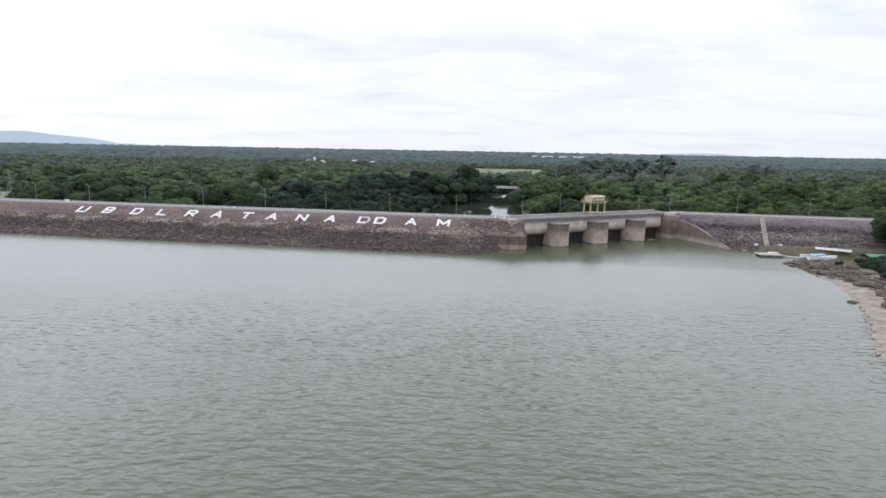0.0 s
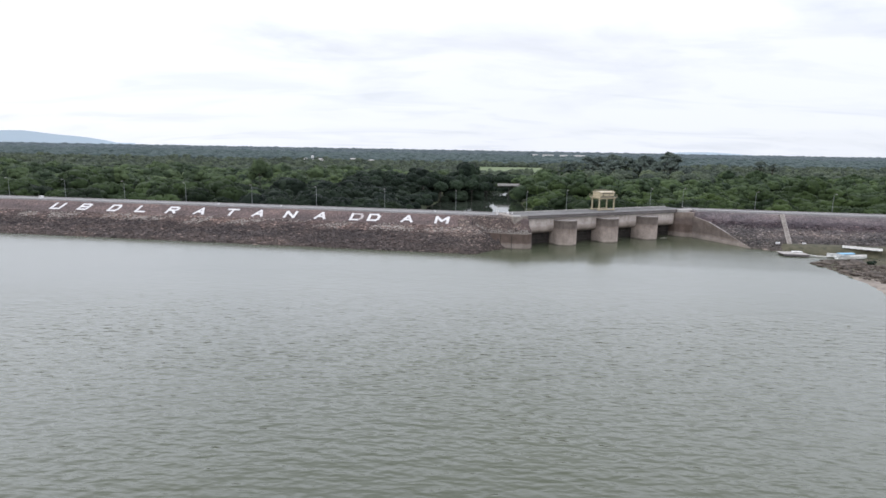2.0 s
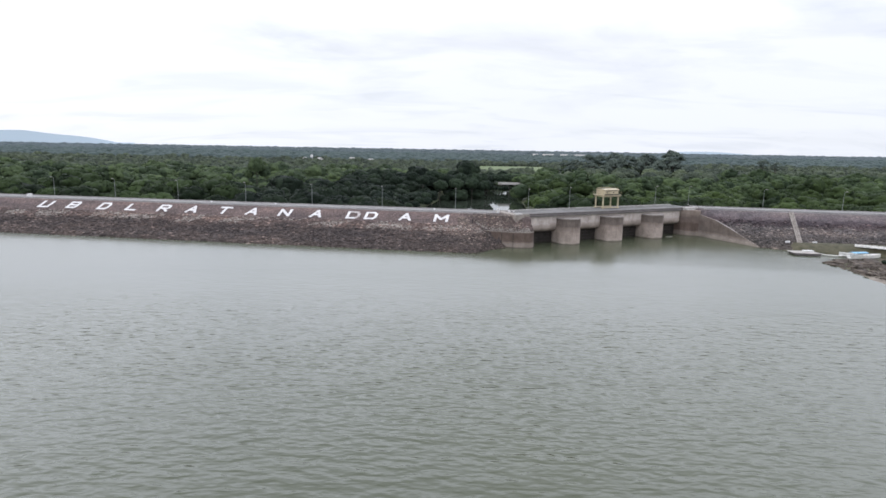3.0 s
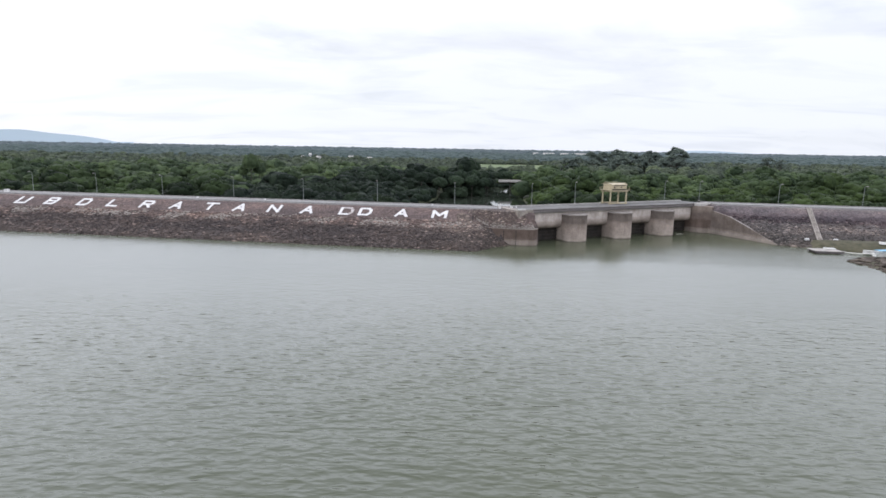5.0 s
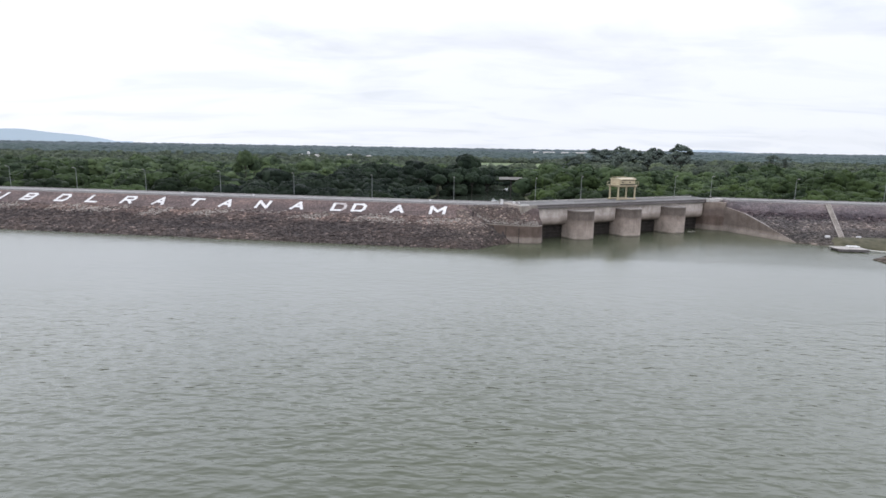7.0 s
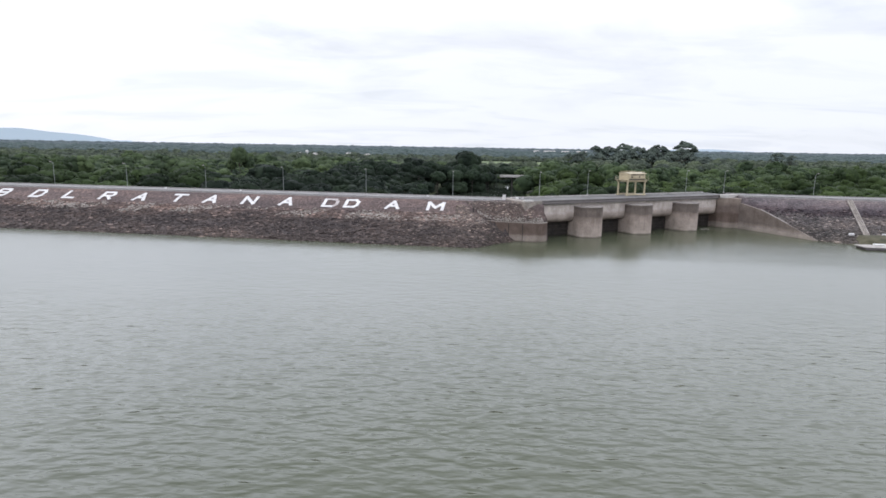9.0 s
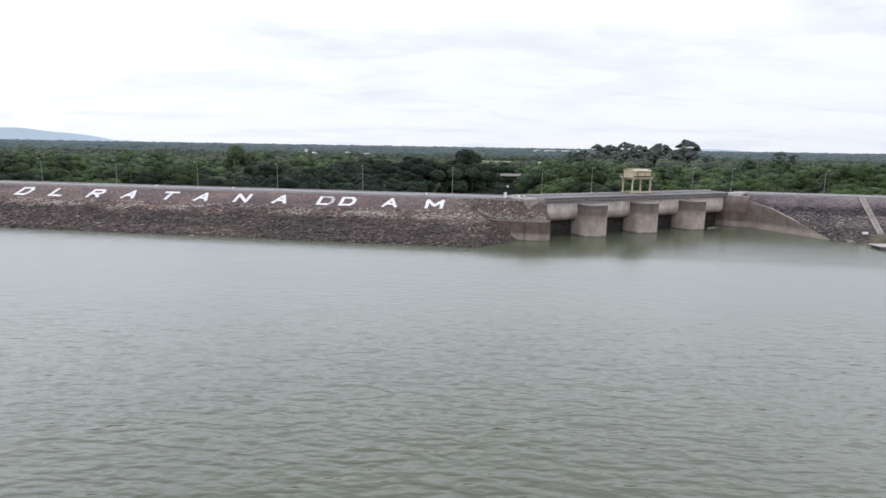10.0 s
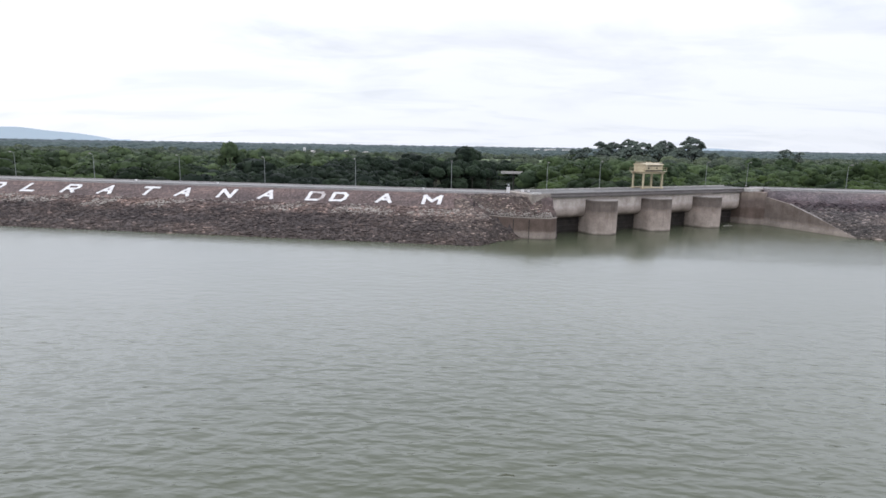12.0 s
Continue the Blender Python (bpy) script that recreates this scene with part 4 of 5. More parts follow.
LABEL = "broad green leafy tree standing below the dam"
KINDS = [tree(11, 10.5, 6.6, LEAF, LABEL), tree(12, 12.5, 7.6, LEAF, LABEL), tree(13, 9.0, 6.0, LEAF, LABEL),
         tree(14, 13.0, 7.0, LEAF, LABEL), tree(15, 11.0, 8.4, LEAF, LABEL), tree(16, 8.0, 5.8, LEAF, LABEL),
         tree(17, 11.0, 7.4, LEAF_FRESH, LABEL), tree(18, 12.5, 8.2, LEAF_FRESH, LABEL), tree(19, 9.0, 6.4, LEAF_FRESH, LABEL),
         tree(20, 11.0, 7.2, LEAF_BANK, "dense dark green tree on the river bank"), tree(21, 13.0, 7.8, LEAF_BANK, "dense dark green tree on the river bank")]
rng = np.random.default_rng(5)


def woods_at(x, y):
    """Whether trees stand at a plan point."""
    if -34 < x - river_mid(y) < (31 if y < 400 else 22) and y < 452:
        return False
    if -6 < x - river_mid(y) < 22 and y < 600:
        return False
    if -420 < x < -256 and y < 372:
        return False
    if -240 < x < -200 and 338 < y < 374 or -186 < x < -171 and 340 < y < 372:
        return False
    if 40 < x < 172 and 735 < y < 1085:
        return False
    return True


def dam_back(x):
    return TOE_Y + TILT * x + 62 if x < 24 else (246 + (x - 24) * 0.42 if x < 97 else 277 - (x - 97) * 0.2)


def on_bank(x, y):
    """Whether a plan point lies in the dark woods on the river's left bank."""
    return -125 + 30 * noise.noise((0, y * 0.03, 8)) < x - river_mid(y) < 0 and y < 540


first_use = set()
k = 0
for row in range(4):
    x = -235.0
    while x < 215:
        x += rng.uniform(9.0, 16.5)
        y = dam_back(x) + 8 + row * 11.5 + rng.uniform(-5, 5)
        if not woods_at(x, y) or k >= 170:
            continue
        kind = int(rng.integers(0, 6)) if x < river_mid(y) else int(rng.integers(4, 9))
        if kind != 3 and on_bank(x, y):
            kind = 9 + kind % 2
        s = rng.uniform(0.65, 1.25) * (1 + 0.2 * noise.noise((x * 0.025, row * 0.7, 6)))
        m = pose(x, y, ground_height(x, y), 0, 0, rng.uniform(0, 360))
        KINDS[kind].scale = (s, s, s * rng.uniform(0.92, 1.12))
        if kind in first_use:
            copy_thing(KINDS[kind], m)
        else:
            first_use.add(kind)
            KINDS[kind].matrix_basis = m @ Matrix.Diagonal((*KINDS[kind].scale, 1))
        k += 1

# tall dark trees that stand out over the canopy
TALL_LABEL = "tall dark spreading tree rising over the canopy"
TALL = tree(31, 30, 10.5, LEAF_DARK, TALL_LABEL, "tall_tree", 13, 26, size=0.36, squash=0.72, level=1, pads=24)
TALL_LEAN = tree(35, 30, 9.0, LEAF_DARK, TALL_LABEL, "tall_tree", 13, 26, size=0.36, squash=0.74, level=1, pads=19)
ROUND = tree(33, 21, 7.5, LEAF_DEEP, "tall dense dark tree beside the river", "bank_tree", 24, 26, 0.40, 0.74, 0.85, lobe=(0.24, 0.38))


def set_out(ob, spots, turn):
    for i, (x, y, s) in enumerate(spots):
        ob.scale = (s, s, s)
        m = pose(x, y, ground_height(x, y), 0, 0, turn * i)
        if i == 0:
            ob.matrix_basis = m @ Matrix.Diagonal((s, s, s, 1))
        else:
            copy_thing(ob, m)
    ob.scale = (spots[0][2],) * 3


set_out(TALL, ((211, 572, 1.19), (158, 572, 1.09), (187, 572, 1.07), (144, 576, 1.0), (120, 570, 0.84), (198, 582, 0.92), (371, 713, 0.87), (172, 548, 0.86), (150, 545, 0.84), (205, 550, 0.86), (130, 548, 0.8), (189, 545, 0.84), (112, 552, 0.68), (222, 556, 0.76), (160, 560, 0.92), (196, 562, 0.9), (182, 540, 0.76), (141, 540, 0.74), (213, 541, 0.74)), 37.0)
set_out(TALL_LEAN, ((132, 562, 1.02), (168, 566, 1.02), (200, 556, 1.0), (150, 552, 0.93), (178, 556, 0.98), (138, 574, 0.95), (110, 568, 0.78), (388, 717, 0.80), (219, 578, 1.0)), 71.0)
# the last 18, rows across the channel, are added to block sky glints
set_out(ROUND, ((18, 494, 1.44), (3, 470, 0.95), (33, 482, 0.72), (30, 505, 0.95), (-10, 458, 0.86), (12, 476, 1.0), (-24, 446, 0.8), (26, 470, 0.7), (-40, 440, 0.75), (6, 500, 1.05), (50, 566, 0.8), (64, 572, 0.75), (38, 556, 0.8), (-62, 468, 0.72), (-4, 440, 0.8), (-16, 428, 0.72), (-34, 424, 0.7), (-50, 432, 0.74), (8, 456, 0.85), (44, 604, 0.8), (57, 612, 0.85), (70, 606, 0.8), (20, 462, 0.85), (10, 466, 0.8), (31, 474, 0.75), (0, 480, 0.9), (22, 486, 1.0), (-6, 466, 0.85), (-11, 372, 0.5), (-15, 358, 0.5), (-12, 387, 0.52), (-17, 341, 0.45), (-20, 324, 0.45), (-9, 402, 0.55), (40, 575, 0.78), (46, 578, 0.76), (56, 574, 0.8), (60, 580, 0.74), (69, 577, 0.76), (36, 534, 0.36), (42, 536, 0.38), (48, 533, 0.35), (54, 536, 0.38), (60, 534, 0.36), (66, 537, 0.38), (72, 534, 0.4), (39, 540, 0.34), (45, 541, 0.36), (51, 540, 0.34), (57, 541, 0.36), (63, 540, 0.34), (69, 541, 0.36)), 61.0)


SLIM = tree(39, 20, 5.6, LEAF_HAZED, "tall slim hazy tree rising over the canopy", "slim_tree", 22, 24, 0.34, 0.72, 1.25)
set_out(SLIM, ((-139, 452, 1.22), (-135, 458, 0.9), (-146, 455, 0.8)), 40.0)
STAND = tree(37, 19, 8.5, LEAF_MID, "hazy green tree before the tall dark trees", "tree", 18, 20, 0.40)
set_out(STAND, ((118, 512, 0.95), (131, 520, 1.0), (145, 514, 0.9), (158, 522, 1.0), (171, 515, 0.92), (184, 522, 0.98), (197, 514, 0.9), (210, 520, 0.95), (223, 516, 0.85), (105, 522, 0.85), (125, 530, 1.02), (152, 532, 1.05), (178, 533, 1.05), (204, 532, 1.02), (228, 530, 0.9)), 53.0)


def woods(name, label, mat, spots, variants, seed):
    """Woods that nobody could count: one mesh of strewn leafy crowns."""
    r = np.random.default_rng(seed)
    out = []
    for x, y, z, s in spots:
        v, f = variants[int(r.integers(0, len(variants)))]
        a = r.uniform(0, 2 * math.pi)
        rot = np.array(((math.cos(a), math.sin(a), 0), (-math.sin(a), math.cos(a), 0), (0, 0, 1)))
        out.append(((v @ rot) * (s, s, s * r.uniform(0.8, 1.12)) + (x, y, z), f))
    return tagged(new(name, foliage_mesh(name, out, mat)), label, "woods", kind="stuff")


def strew(y0, y1, gap, edge, seed, low, high, swing=0.55):
    r = np.random.default_rng(seed)
    spots, y = [], y0
    while y < y1:
        half = edge + y * 0.77
        n = int(2 * half / gap)
        xs = -half + (np.arange(n) + r.uniform(0, 1, n)) * gap
        for x in xs:
            yy = y + r.uniform(-gap / 2, gap / 2)
            if woods_at(x, yy) and yy > dam_back(x) + 40:
                swell = 1 + swing * noise.noise((x * 0.02, yy * 0.012, 4))
                if r.random() < 0.93:
                    spots.append((x, yy, ground_height(x, yy), min(r.uniform(low, high) * swell, high * 1.08)))
        y += gap * 0.9
    return spots


vr = np.random.default_rng(77)
MID = [foliage(vr, crown_blobs(vr, h, w, 11), 2, 22, 0.46, 0.66) for h, w in ((10, 7.0), (13, 8.2), (8, 6.6), (11, 9.0), (14, 7.6), (9.5, 8.0))]
near_woods = strew(250, 640, 12.5, 30, 21, 0.6, 1.3, 0.5)
for east, far, name, label, leaf in ((0, 0, "woodland", "dense green tree canopy behind the dam", LEAF), (0, 1, "woodland_soft", "hazy green tree canopy far behind the dam", LEAF_HAZED),
                                     (1, 0, "woodland_fresh", "dense fresh green tree canopy beyond the spillway", LEAF_FRESH), (1, 1, "woodland_fresh_soft", "hazy fresh green canopy far beyond the spillway", LEAF_FRESH_HAZED)):
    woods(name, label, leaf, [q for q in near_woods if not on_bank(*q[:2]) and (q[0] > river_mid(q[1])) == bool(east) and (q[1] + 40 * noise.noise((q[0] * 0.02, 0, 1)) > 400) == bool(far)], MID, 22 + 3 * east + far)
woods("woodland_bank", "dense dark green woods on the river bank", LEAF_BANK, [q for q in near_woods if on_bank(*q[:2])], MID, 29)
FAR = [foliage(vr, crown_blobs(vr, h, w, 5), 1, 3, 0.8, 0.66) for h, w in ((9, 6.5), (10, 7), (7, 6.5), (8, 8))]
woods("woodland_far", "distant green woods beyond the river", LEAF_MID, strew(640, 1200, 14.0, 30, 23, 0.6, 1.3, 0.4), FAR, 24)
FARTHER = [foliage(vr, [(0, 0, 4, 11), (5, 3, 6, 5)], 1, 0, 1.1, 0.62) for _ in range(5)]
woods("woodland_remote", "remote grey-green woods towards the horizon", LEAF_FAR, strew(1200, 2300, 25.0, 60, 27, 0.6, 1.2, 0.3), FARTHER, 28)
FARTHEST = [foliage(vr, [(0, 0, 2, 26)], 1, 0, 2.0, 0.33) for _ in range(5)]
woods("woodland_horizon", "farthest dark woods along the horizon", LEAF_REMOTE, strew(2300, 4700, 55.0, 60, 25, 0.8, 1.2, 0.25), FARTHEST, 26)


# ---- the bank beside the short dam ----
SHORE = ((-200, 40), (60, 60), (96.5, 76.6), (102.9, 80.4), (110.4, 85.2), (118.9, 90.2), (126, 94.2), (134, 98.0), (144.8, 102.7), (152.9, 104.9), (159.4, 105.9), (170.7, 107.6), (179.0, 107.3), (181.5, 110),
         (184, 122), (185.6, 133), (190.6, 133), (192.4, 122), (194, 116), (196.5, 112), (200, 107))


def shore_x(y):
    return float(np.interp(y, [p[0] for p in SHORE], [p[1] for p in SHORE])) + 0.8 * noise.noise((0, y * 0.25, 2)) + 0.4 * noise.noise((0, y * 0.9, 5))


def bank_height(x, y):
    d = x - shore_x(y)
    if d < 0:
        return max(-4, d * 0.30)
    h = 0.10 * d + 0.16 * noise.noise((x * 0.35, y * 0.35, 1)) * min(1, d)
    if y > 191 and x > 111:
        return min(h + (y - 191) * 0.16, 2.3)
    top = 0.7 + 1.3 * max(0, min(1, (172 - y) / 12)) + 0.3 * noise.noise((x * 0.05, y * 0.05, 9))
    return min(h, top)


bank_xs = list(np.arange(60, 150, 1.2)) + list(np.arange(150, 420, 12.0))
bank_ys = list(np.arange(-200, 80, 14.0)) + list(np.arange(80, 203, 1.2))
bw = len(bank_xs)
bank = raw("bank", [(x, y, bank_height(x, y)) for y in bank_ys for x in bank_xs],
           [(j * bw + i, j * bw + i + 1, j * bw + bw + i + 1, j * bw + bw + i) for j in range(len(bank_ys) - 1) for i in range(bw - 1)], BANK, True)
tagged(new("bank", bank), "sandy lake bank with grass behind it", "shore", kind="structure")


# ---- loose stone ----
def stone_shapes(count, seed):
    r = np.random.default_rng(seed)
    bm = bmesh.new()
    bmesh.ops.create_icosphere(bm, subdivisions=1, radius=1.0)
    v = np.array([p.co[:] for p in bm.verts])
    f = np.array([[p.index for p in face.verts] for face in bm.faces])
    bm.free()
    return [v * r.uniform(0.7, 1.25, (len(v), 1)) * r.uniform(0.65, 1.2, 3) for _ in range(count)], f


SHAPES, SHAPE_F = stone_shapes(8, 3)


def stones(name, label, spots, mat, seed, flat=0.58):
    r = np.random.default_rng(seed)
    vs, fs, base = [], [], 0
    for x, y, z, s in spots:
        v = SHAPES[int(r.integers(0, len(SHAPES)))]
        a = r.normal(0, 0.4) + math.pi * (r.random() < 0.5)
        rot = np.array(((math.cos(a), math.sin(a), 0), (-math.sin(a), math.cos(a), 0), (0, 0, 1)))
        vs.append((v * (1.35, 0.9, 1.0) @ rot) * (s, s, s * flat) + (x, y, z))
        fs.append(SHAPE_F + base)
        base += len(v)
    return tagged(new(name, raw(name, np.concatenate(vs), np.concatenate(fs), mat)), label, "stones", kind="stuff")


RUBBLE = speckled("pale_rubble", (0.1634, 0.1419, 0.1221), (0.3956, 0.3612, 0.3182), 0.6, 3.0)
rr = np.random.default_rng(8)
heap = []
while len(heap) < 11000:
    x, d = rr.uniform(-190, 24), rr.uniform(-1.5, 15.6)
    y = TOE_Y + TILT * x + d
    h = left_height(x, y)
    if -0.6 < h < 6.4 and (x < 9 or y < wall_line(x) - 0.3 or y > wall_line(x) + 1.2):
        heap.append((x, y, h + 0.02, rr.uniform(0.16, 0.48) * (1.5 if rr.random() < 0.06 else 1)))
end = []
while len(end) < 3300:
    x, d = rr.uniform(-14, 24), rr.uniform(0, 21)
    y = TOE_Y + TILT * x + d
    h = left_height(x, y)
    if h > -0.4 and (y < wall_line(x) - 0.4 or y > wall_line(x) + 1.3) and (Vector((x, y, 0)) - O).dot(U) < -8.0:
        if x > 4 or rr.random() < 0.4 * (x + 14) / 18 and h < 5:
            end.append((x, y, h + 0.05, rr.uniform(0.14, 0.36)))
# pale rubble where laid stone meets loose rock, in patches
pale = []
while len(pale) < 3000:
    x, d = rr.uniform(-190, 12), rr.uniform(9, 16)
    y = TOE_Y + TILT * x + d
    h = left_height(x, y)
    wave = noise.noise((x * 0.06, 0, 7)) * 0.5
    if abs(h - 5.5 - wave) < 1.0 * rr.random() ** 1.5 + 0.1 and noise.noise((x * 0.09, y * 0.22, 4)) > -0.02:
        pale.append((x, y, h + 0.05, rr.uniform(0.12, 0.34)))
stones("riprap_pale", "pale broken rubble in a belt along the dam face", pale, RUBBLE, 15)
stones("riprap_abutment", "light grey-brown broken rock beside the spillway abutment", end, STONE_PALE, 12)
stones("riprap", "loose broken rock over the lower dam face", heap, STONE, 9)
heap = []
while len(heap) < 5200:
    s, d = rr.uniform(0.06, 5.2), rr.uniform(-0.05, 0.62 + 0.16 * rr.random())
    x, y = right_point(s, d)
    heap.append((x, y, LIP_R * d + 0.02, rr.uniform(0.16, 0.46) * (1.6 if rr.random() < 0.05 else 1)))
stones("riprap_short_dam", "loose grey rock over the short dam's face", heap, STONE_GREY, 10)
def on_spit():
    """A plan point among the rocks: along the spit's edge, or above the strip of sand."""
    y = rr.uniform(118, 183.0)
    d = rr.uniform(-0.2, 14) if y > 163 else min(3 + (163 - y) * 0.28, 9) + rr.uniform(-2, 8)
    return shore_x(y) + d, y


heap = []
while len(heap) < 70:
    y = rr.uniform(92, 128)
    x = shore_x(y) + rr.normal(0.4, 0.5)
    heap.append((x, y, bank_height(x, y) + 0.03, rr.uniform(0.08, 0.22)))
while len(heap) < 1900:
    x, y = on_spit()
    heap.append((x, y, bank_height(x, y) + 0.04, rr.uniform(0.15, 0.5)))
stones("shore_rocks", "dark brown broken rocks strewn along the spit", heap, SHORE_ROCK, 11)
ROCK_MESHES = [raw("rock", v * (1.5, 1.0, 0.75), SHAPE_F, SHORE_ROCK) for v in SHAPES]
for k in range(110):
    x, y = on_spit()
    s = rr.uniform(0.6, 1.75)
    rock = tagged(new("rock", ROCK_MESHES[k % len(ROCK_MESHES)]), "dark brown angular rock lying on the spit", "rock", "rocks on the spit")
    rock.matrix_world = pose(x, y, bank_height(x, y) + 0.12 * s, rr.uniform(-12, 12), rr.uniform(-12, 12), rr.uniform(0, 360)) @ Matrix.Diagonal((s, s, s * rr.uniform(0.45, 0.8), 1))
boulder = tagged(new("boulder", raw("boulder", SHAPES[2] * (1.25, 0.8, 0.5), SHAPE_F, SHORE_ROCK)), "flat dark boulder lying in the shallows", "boulder")
boulder.matrix_world = pose(96.0, 130.6, 0.15, 0, 0, -20)


STAIR = speckled("weathered_step", (0.22, 0.195, 0.172), (0.38, 0.345, 0.305), 0.8, 5.0)


# ---- stairs, raft and boats ----
def stair_path():
    st = thing("slope_stairs", Matrix(), "pale concrete stair strip running down the rock slope", "stairs")
    top_p, low_p = Vector((122.0, 223.2, 9.75)), Vector((112.9, 199.9, 0.75))
    run = low_p - top_p
    right = Vector((-run.y, run.x, 0)).normalized()
    count = 46
    for k in range(count):
        a, b = top_p + run * (k / count), top_p + run * ((k + 1) / count)
        bm = bmesh.new()
        pts = [a - right * 0.5, a + right * 0.5, b + right * 0.5, b - right * 0.5]
        lowv = [bm.verts.new((p.x, p.y, b.z - 0.35)) for p in pts]
        upv = [bm.verts.new((p.x, p.y, a.z + 0.28)) for p in pts]
        bm.faces.new(lowv[::-1])
        bm.faces.new(upv)
        for i in range(4):
            j = (i + 1) % 4
            bm.faces.new((lowv[i], lowv[j], upv[j], upv[i]))
        bmesh.ops.recalc_face_normals(bm, faces=bm.faces)
        part("step", bm, STAIR, st)
    for s in (-1, 1):
        bm = bmesh.new()
        rod(bm, top_p + right * (s * 0.62) + Vector((0, 0, 0.25)), low_p + right * (s * 0.62) + Vector((0, 0, 0.25)), 0.14, None, 6)
        part("kerb", bm, STAIR, st)


stair_path()


def raft(m):
    r = thing("floating_raft", m, "pale flat floating raft moored at the stairs' foot", "raft")
    part("deck", box((-3.8, -2.5, 0.62), (3.8, 2.5, 0.8), None, 0.03), RAFTDECK, r)
    for x in (-2.8, 0.0, 2.8):
        part("float", rod(bmesh.new(), (x, -2.4, 0.22), (x, 2.4, 0.22), 0.4, None, 10), SHADE, r, "dark round float")
    part("skirt", box((-3.85, -2.57, 0.12), (3.85, -2.505, 0.7), None, 0.0), SHADE, r, "dark edge board")
    part("locker", box((0.4, 0.5, 0.805), (3.2, 2.0, 1.15), None, 0.03), WALLPAINT, r, "low pale locker")


raft(pose(109.6, 193.1, 0.0, 0, 0, -5))


def boat(m, length, hull_mat, label, roofed):
    b = thing("boat", m, label, "boat", "moored boats")
    bm = bmesh.new()
    stations = []
    for k in range(9):
        f = k / 8
        w = 1.1 * (math.sin(math.pi * min(1, 0.25 + 0.75 * f)) ** 0.6 if f < 0.999 else 0.02) + 0.04
        x = (0.5 - f) * -length
        lift = 0.35 * f ** 3
        stations.append([bm.verts.new(p) for p in ((x, -w, 1.0 + lift), (x, -w * 0.7, 0.08 + lift * 0.5), (x, w * 0.7, 0.08 + lift * 0.5), (x, w, 1.0 + lift),
                                                   (x, w * 0.88, 0.97 + lift), (x, w * 0.6, 0.25 + lift * 0.6), (x, -w * 0.6, 0.25 + lift * 0.6), (x, -w * 0.88, 0.97 + lift))])
    for p, q in zip(stations, stations[1:]):
        for i in range(8):
            j = (i + 1) % 8
            bm.faces.new((p[i], p[j], q[j], q[i]))
    bm.faces.new(stations[0])
    bm.faces.new(stations[-1][::-1])
    bmesh.ops.recalc_face_normals(bm, faces=bm.faces)
    part("hull", bm, hull_mat, b)
    for f in (-0.2, 0.1):
        part("bench", box((f * length, -0.6, 0.42), (f * length + 0.3, 0.6, 0.48), None, 0.01), BLUE, b, "blue bench")
    if roofed:
        for x in (-0.40, -0.02):
            for y in (-0.7, 0.7):
                part("post", rod(bmesh.new(), (x * length, y, 0.5), (x * length, y, 1.75), 0.035, None, 6), GALV, b)
        part("canopy", section([(-0.95, 1.72), (-0.6, 1.9), (0, 1.97), (0.6, 1.9), (0.95, 1.72), (0.9, 1.68), (0, 1.9), (-0.9, 1.68)], -0.45 * length, 0.03 * length), BLUE, b, "light blue canopy")


boat(pose(124.9, 188.2, 0.0, 0, 0, 9), 10.6, WHITE_TARP, "long white boat with light blue canopy at the shore", True)
boat(pose(121.6, 190.4, 0.05, 0, 0, 172), 5.5, WALLPAINT, "small white open boat drawn up on the shore", False)


def shelter(m, w, d, h, mat, label):
    s = thing("shelter", m, label, "shelter")
    for x in (-w / 2 + 0.3, 0, w / 2 - 0.3):
        for y in (-d / 2 + 0.2, d / 2 - 0.2):
            part("post", rod(bmesh.new(), (x, y, -0.6), (x, y, h), 0.06, None, 6), BARK, s)
    bm = bmesh.new()
    nx, ny = 12, 6
    grid = [[bm.verts.new((-w / 2 + w * i / nx, -d / 2 + d * j / ny, h + 0.55 - 0.9 * abs(j / ny - 0.5) * 1.2 - 0.10 * math.sin(i * 1.57) ** 2 + 0.04 * noise.noise((i, j, w)))) for j in range(ny + 1)] for i in range(nx + 1)]
    for i in range(nx):
        for j in range(ny):
            bm.faces.new((grid[i][j], grid[i + 1][j], grid[i + 1][j + 1], grid[i][j + 1]))
    bmesh.ops.solidify(bm, geom=bm.faces[:], thickness=0.04)
    part("tarpaulin", bm, mat, s)


shelter(pose(132.2, 194.4, bank_height(132.2, 194.4) - 0.7, 0, 0, -34), 10.5, 4.4, 0.9, WHITE_TARP, "long low shelter under a sagging white tarpaulin")
shelter(pose(143.8, 189.4, bank_height(143.8, 189.4), 0, 0, -4), 8.6, 6.0, 0.75, GREEN_TARP, "shelter under a bright green tarpaulin")
rope = bmesh.new()
prev = None
for k in range(9):
    f = k / 8
    p = Vector((113.3, 191.2, 0.6)).lerp(Vector((119.6, 187.6, 0.9)), f) - Vector((0, 0, 0.25 * math.sin(math.pi * f)))
    if prev is not None:
        rod(rope, prev, p, 0.12, None, 6)
    prev = p
tagged(link("mooring_rope", rope, WHITE_TARP), "pale mooring rope between raft and boats", "rope")
for x, y, z in ((110.9, 204.3, 2.1), (118.9, 203.0, 2.2)):
    bo = thing("marker_stone", pose(x, y, z), "white-painted marker block on the slope", "marker", "slope markers")
    part("block", box((-0.65, -0.35, -0.3), (0.65, 0.35, 0.38), None, 0.12), WHITE, bo)

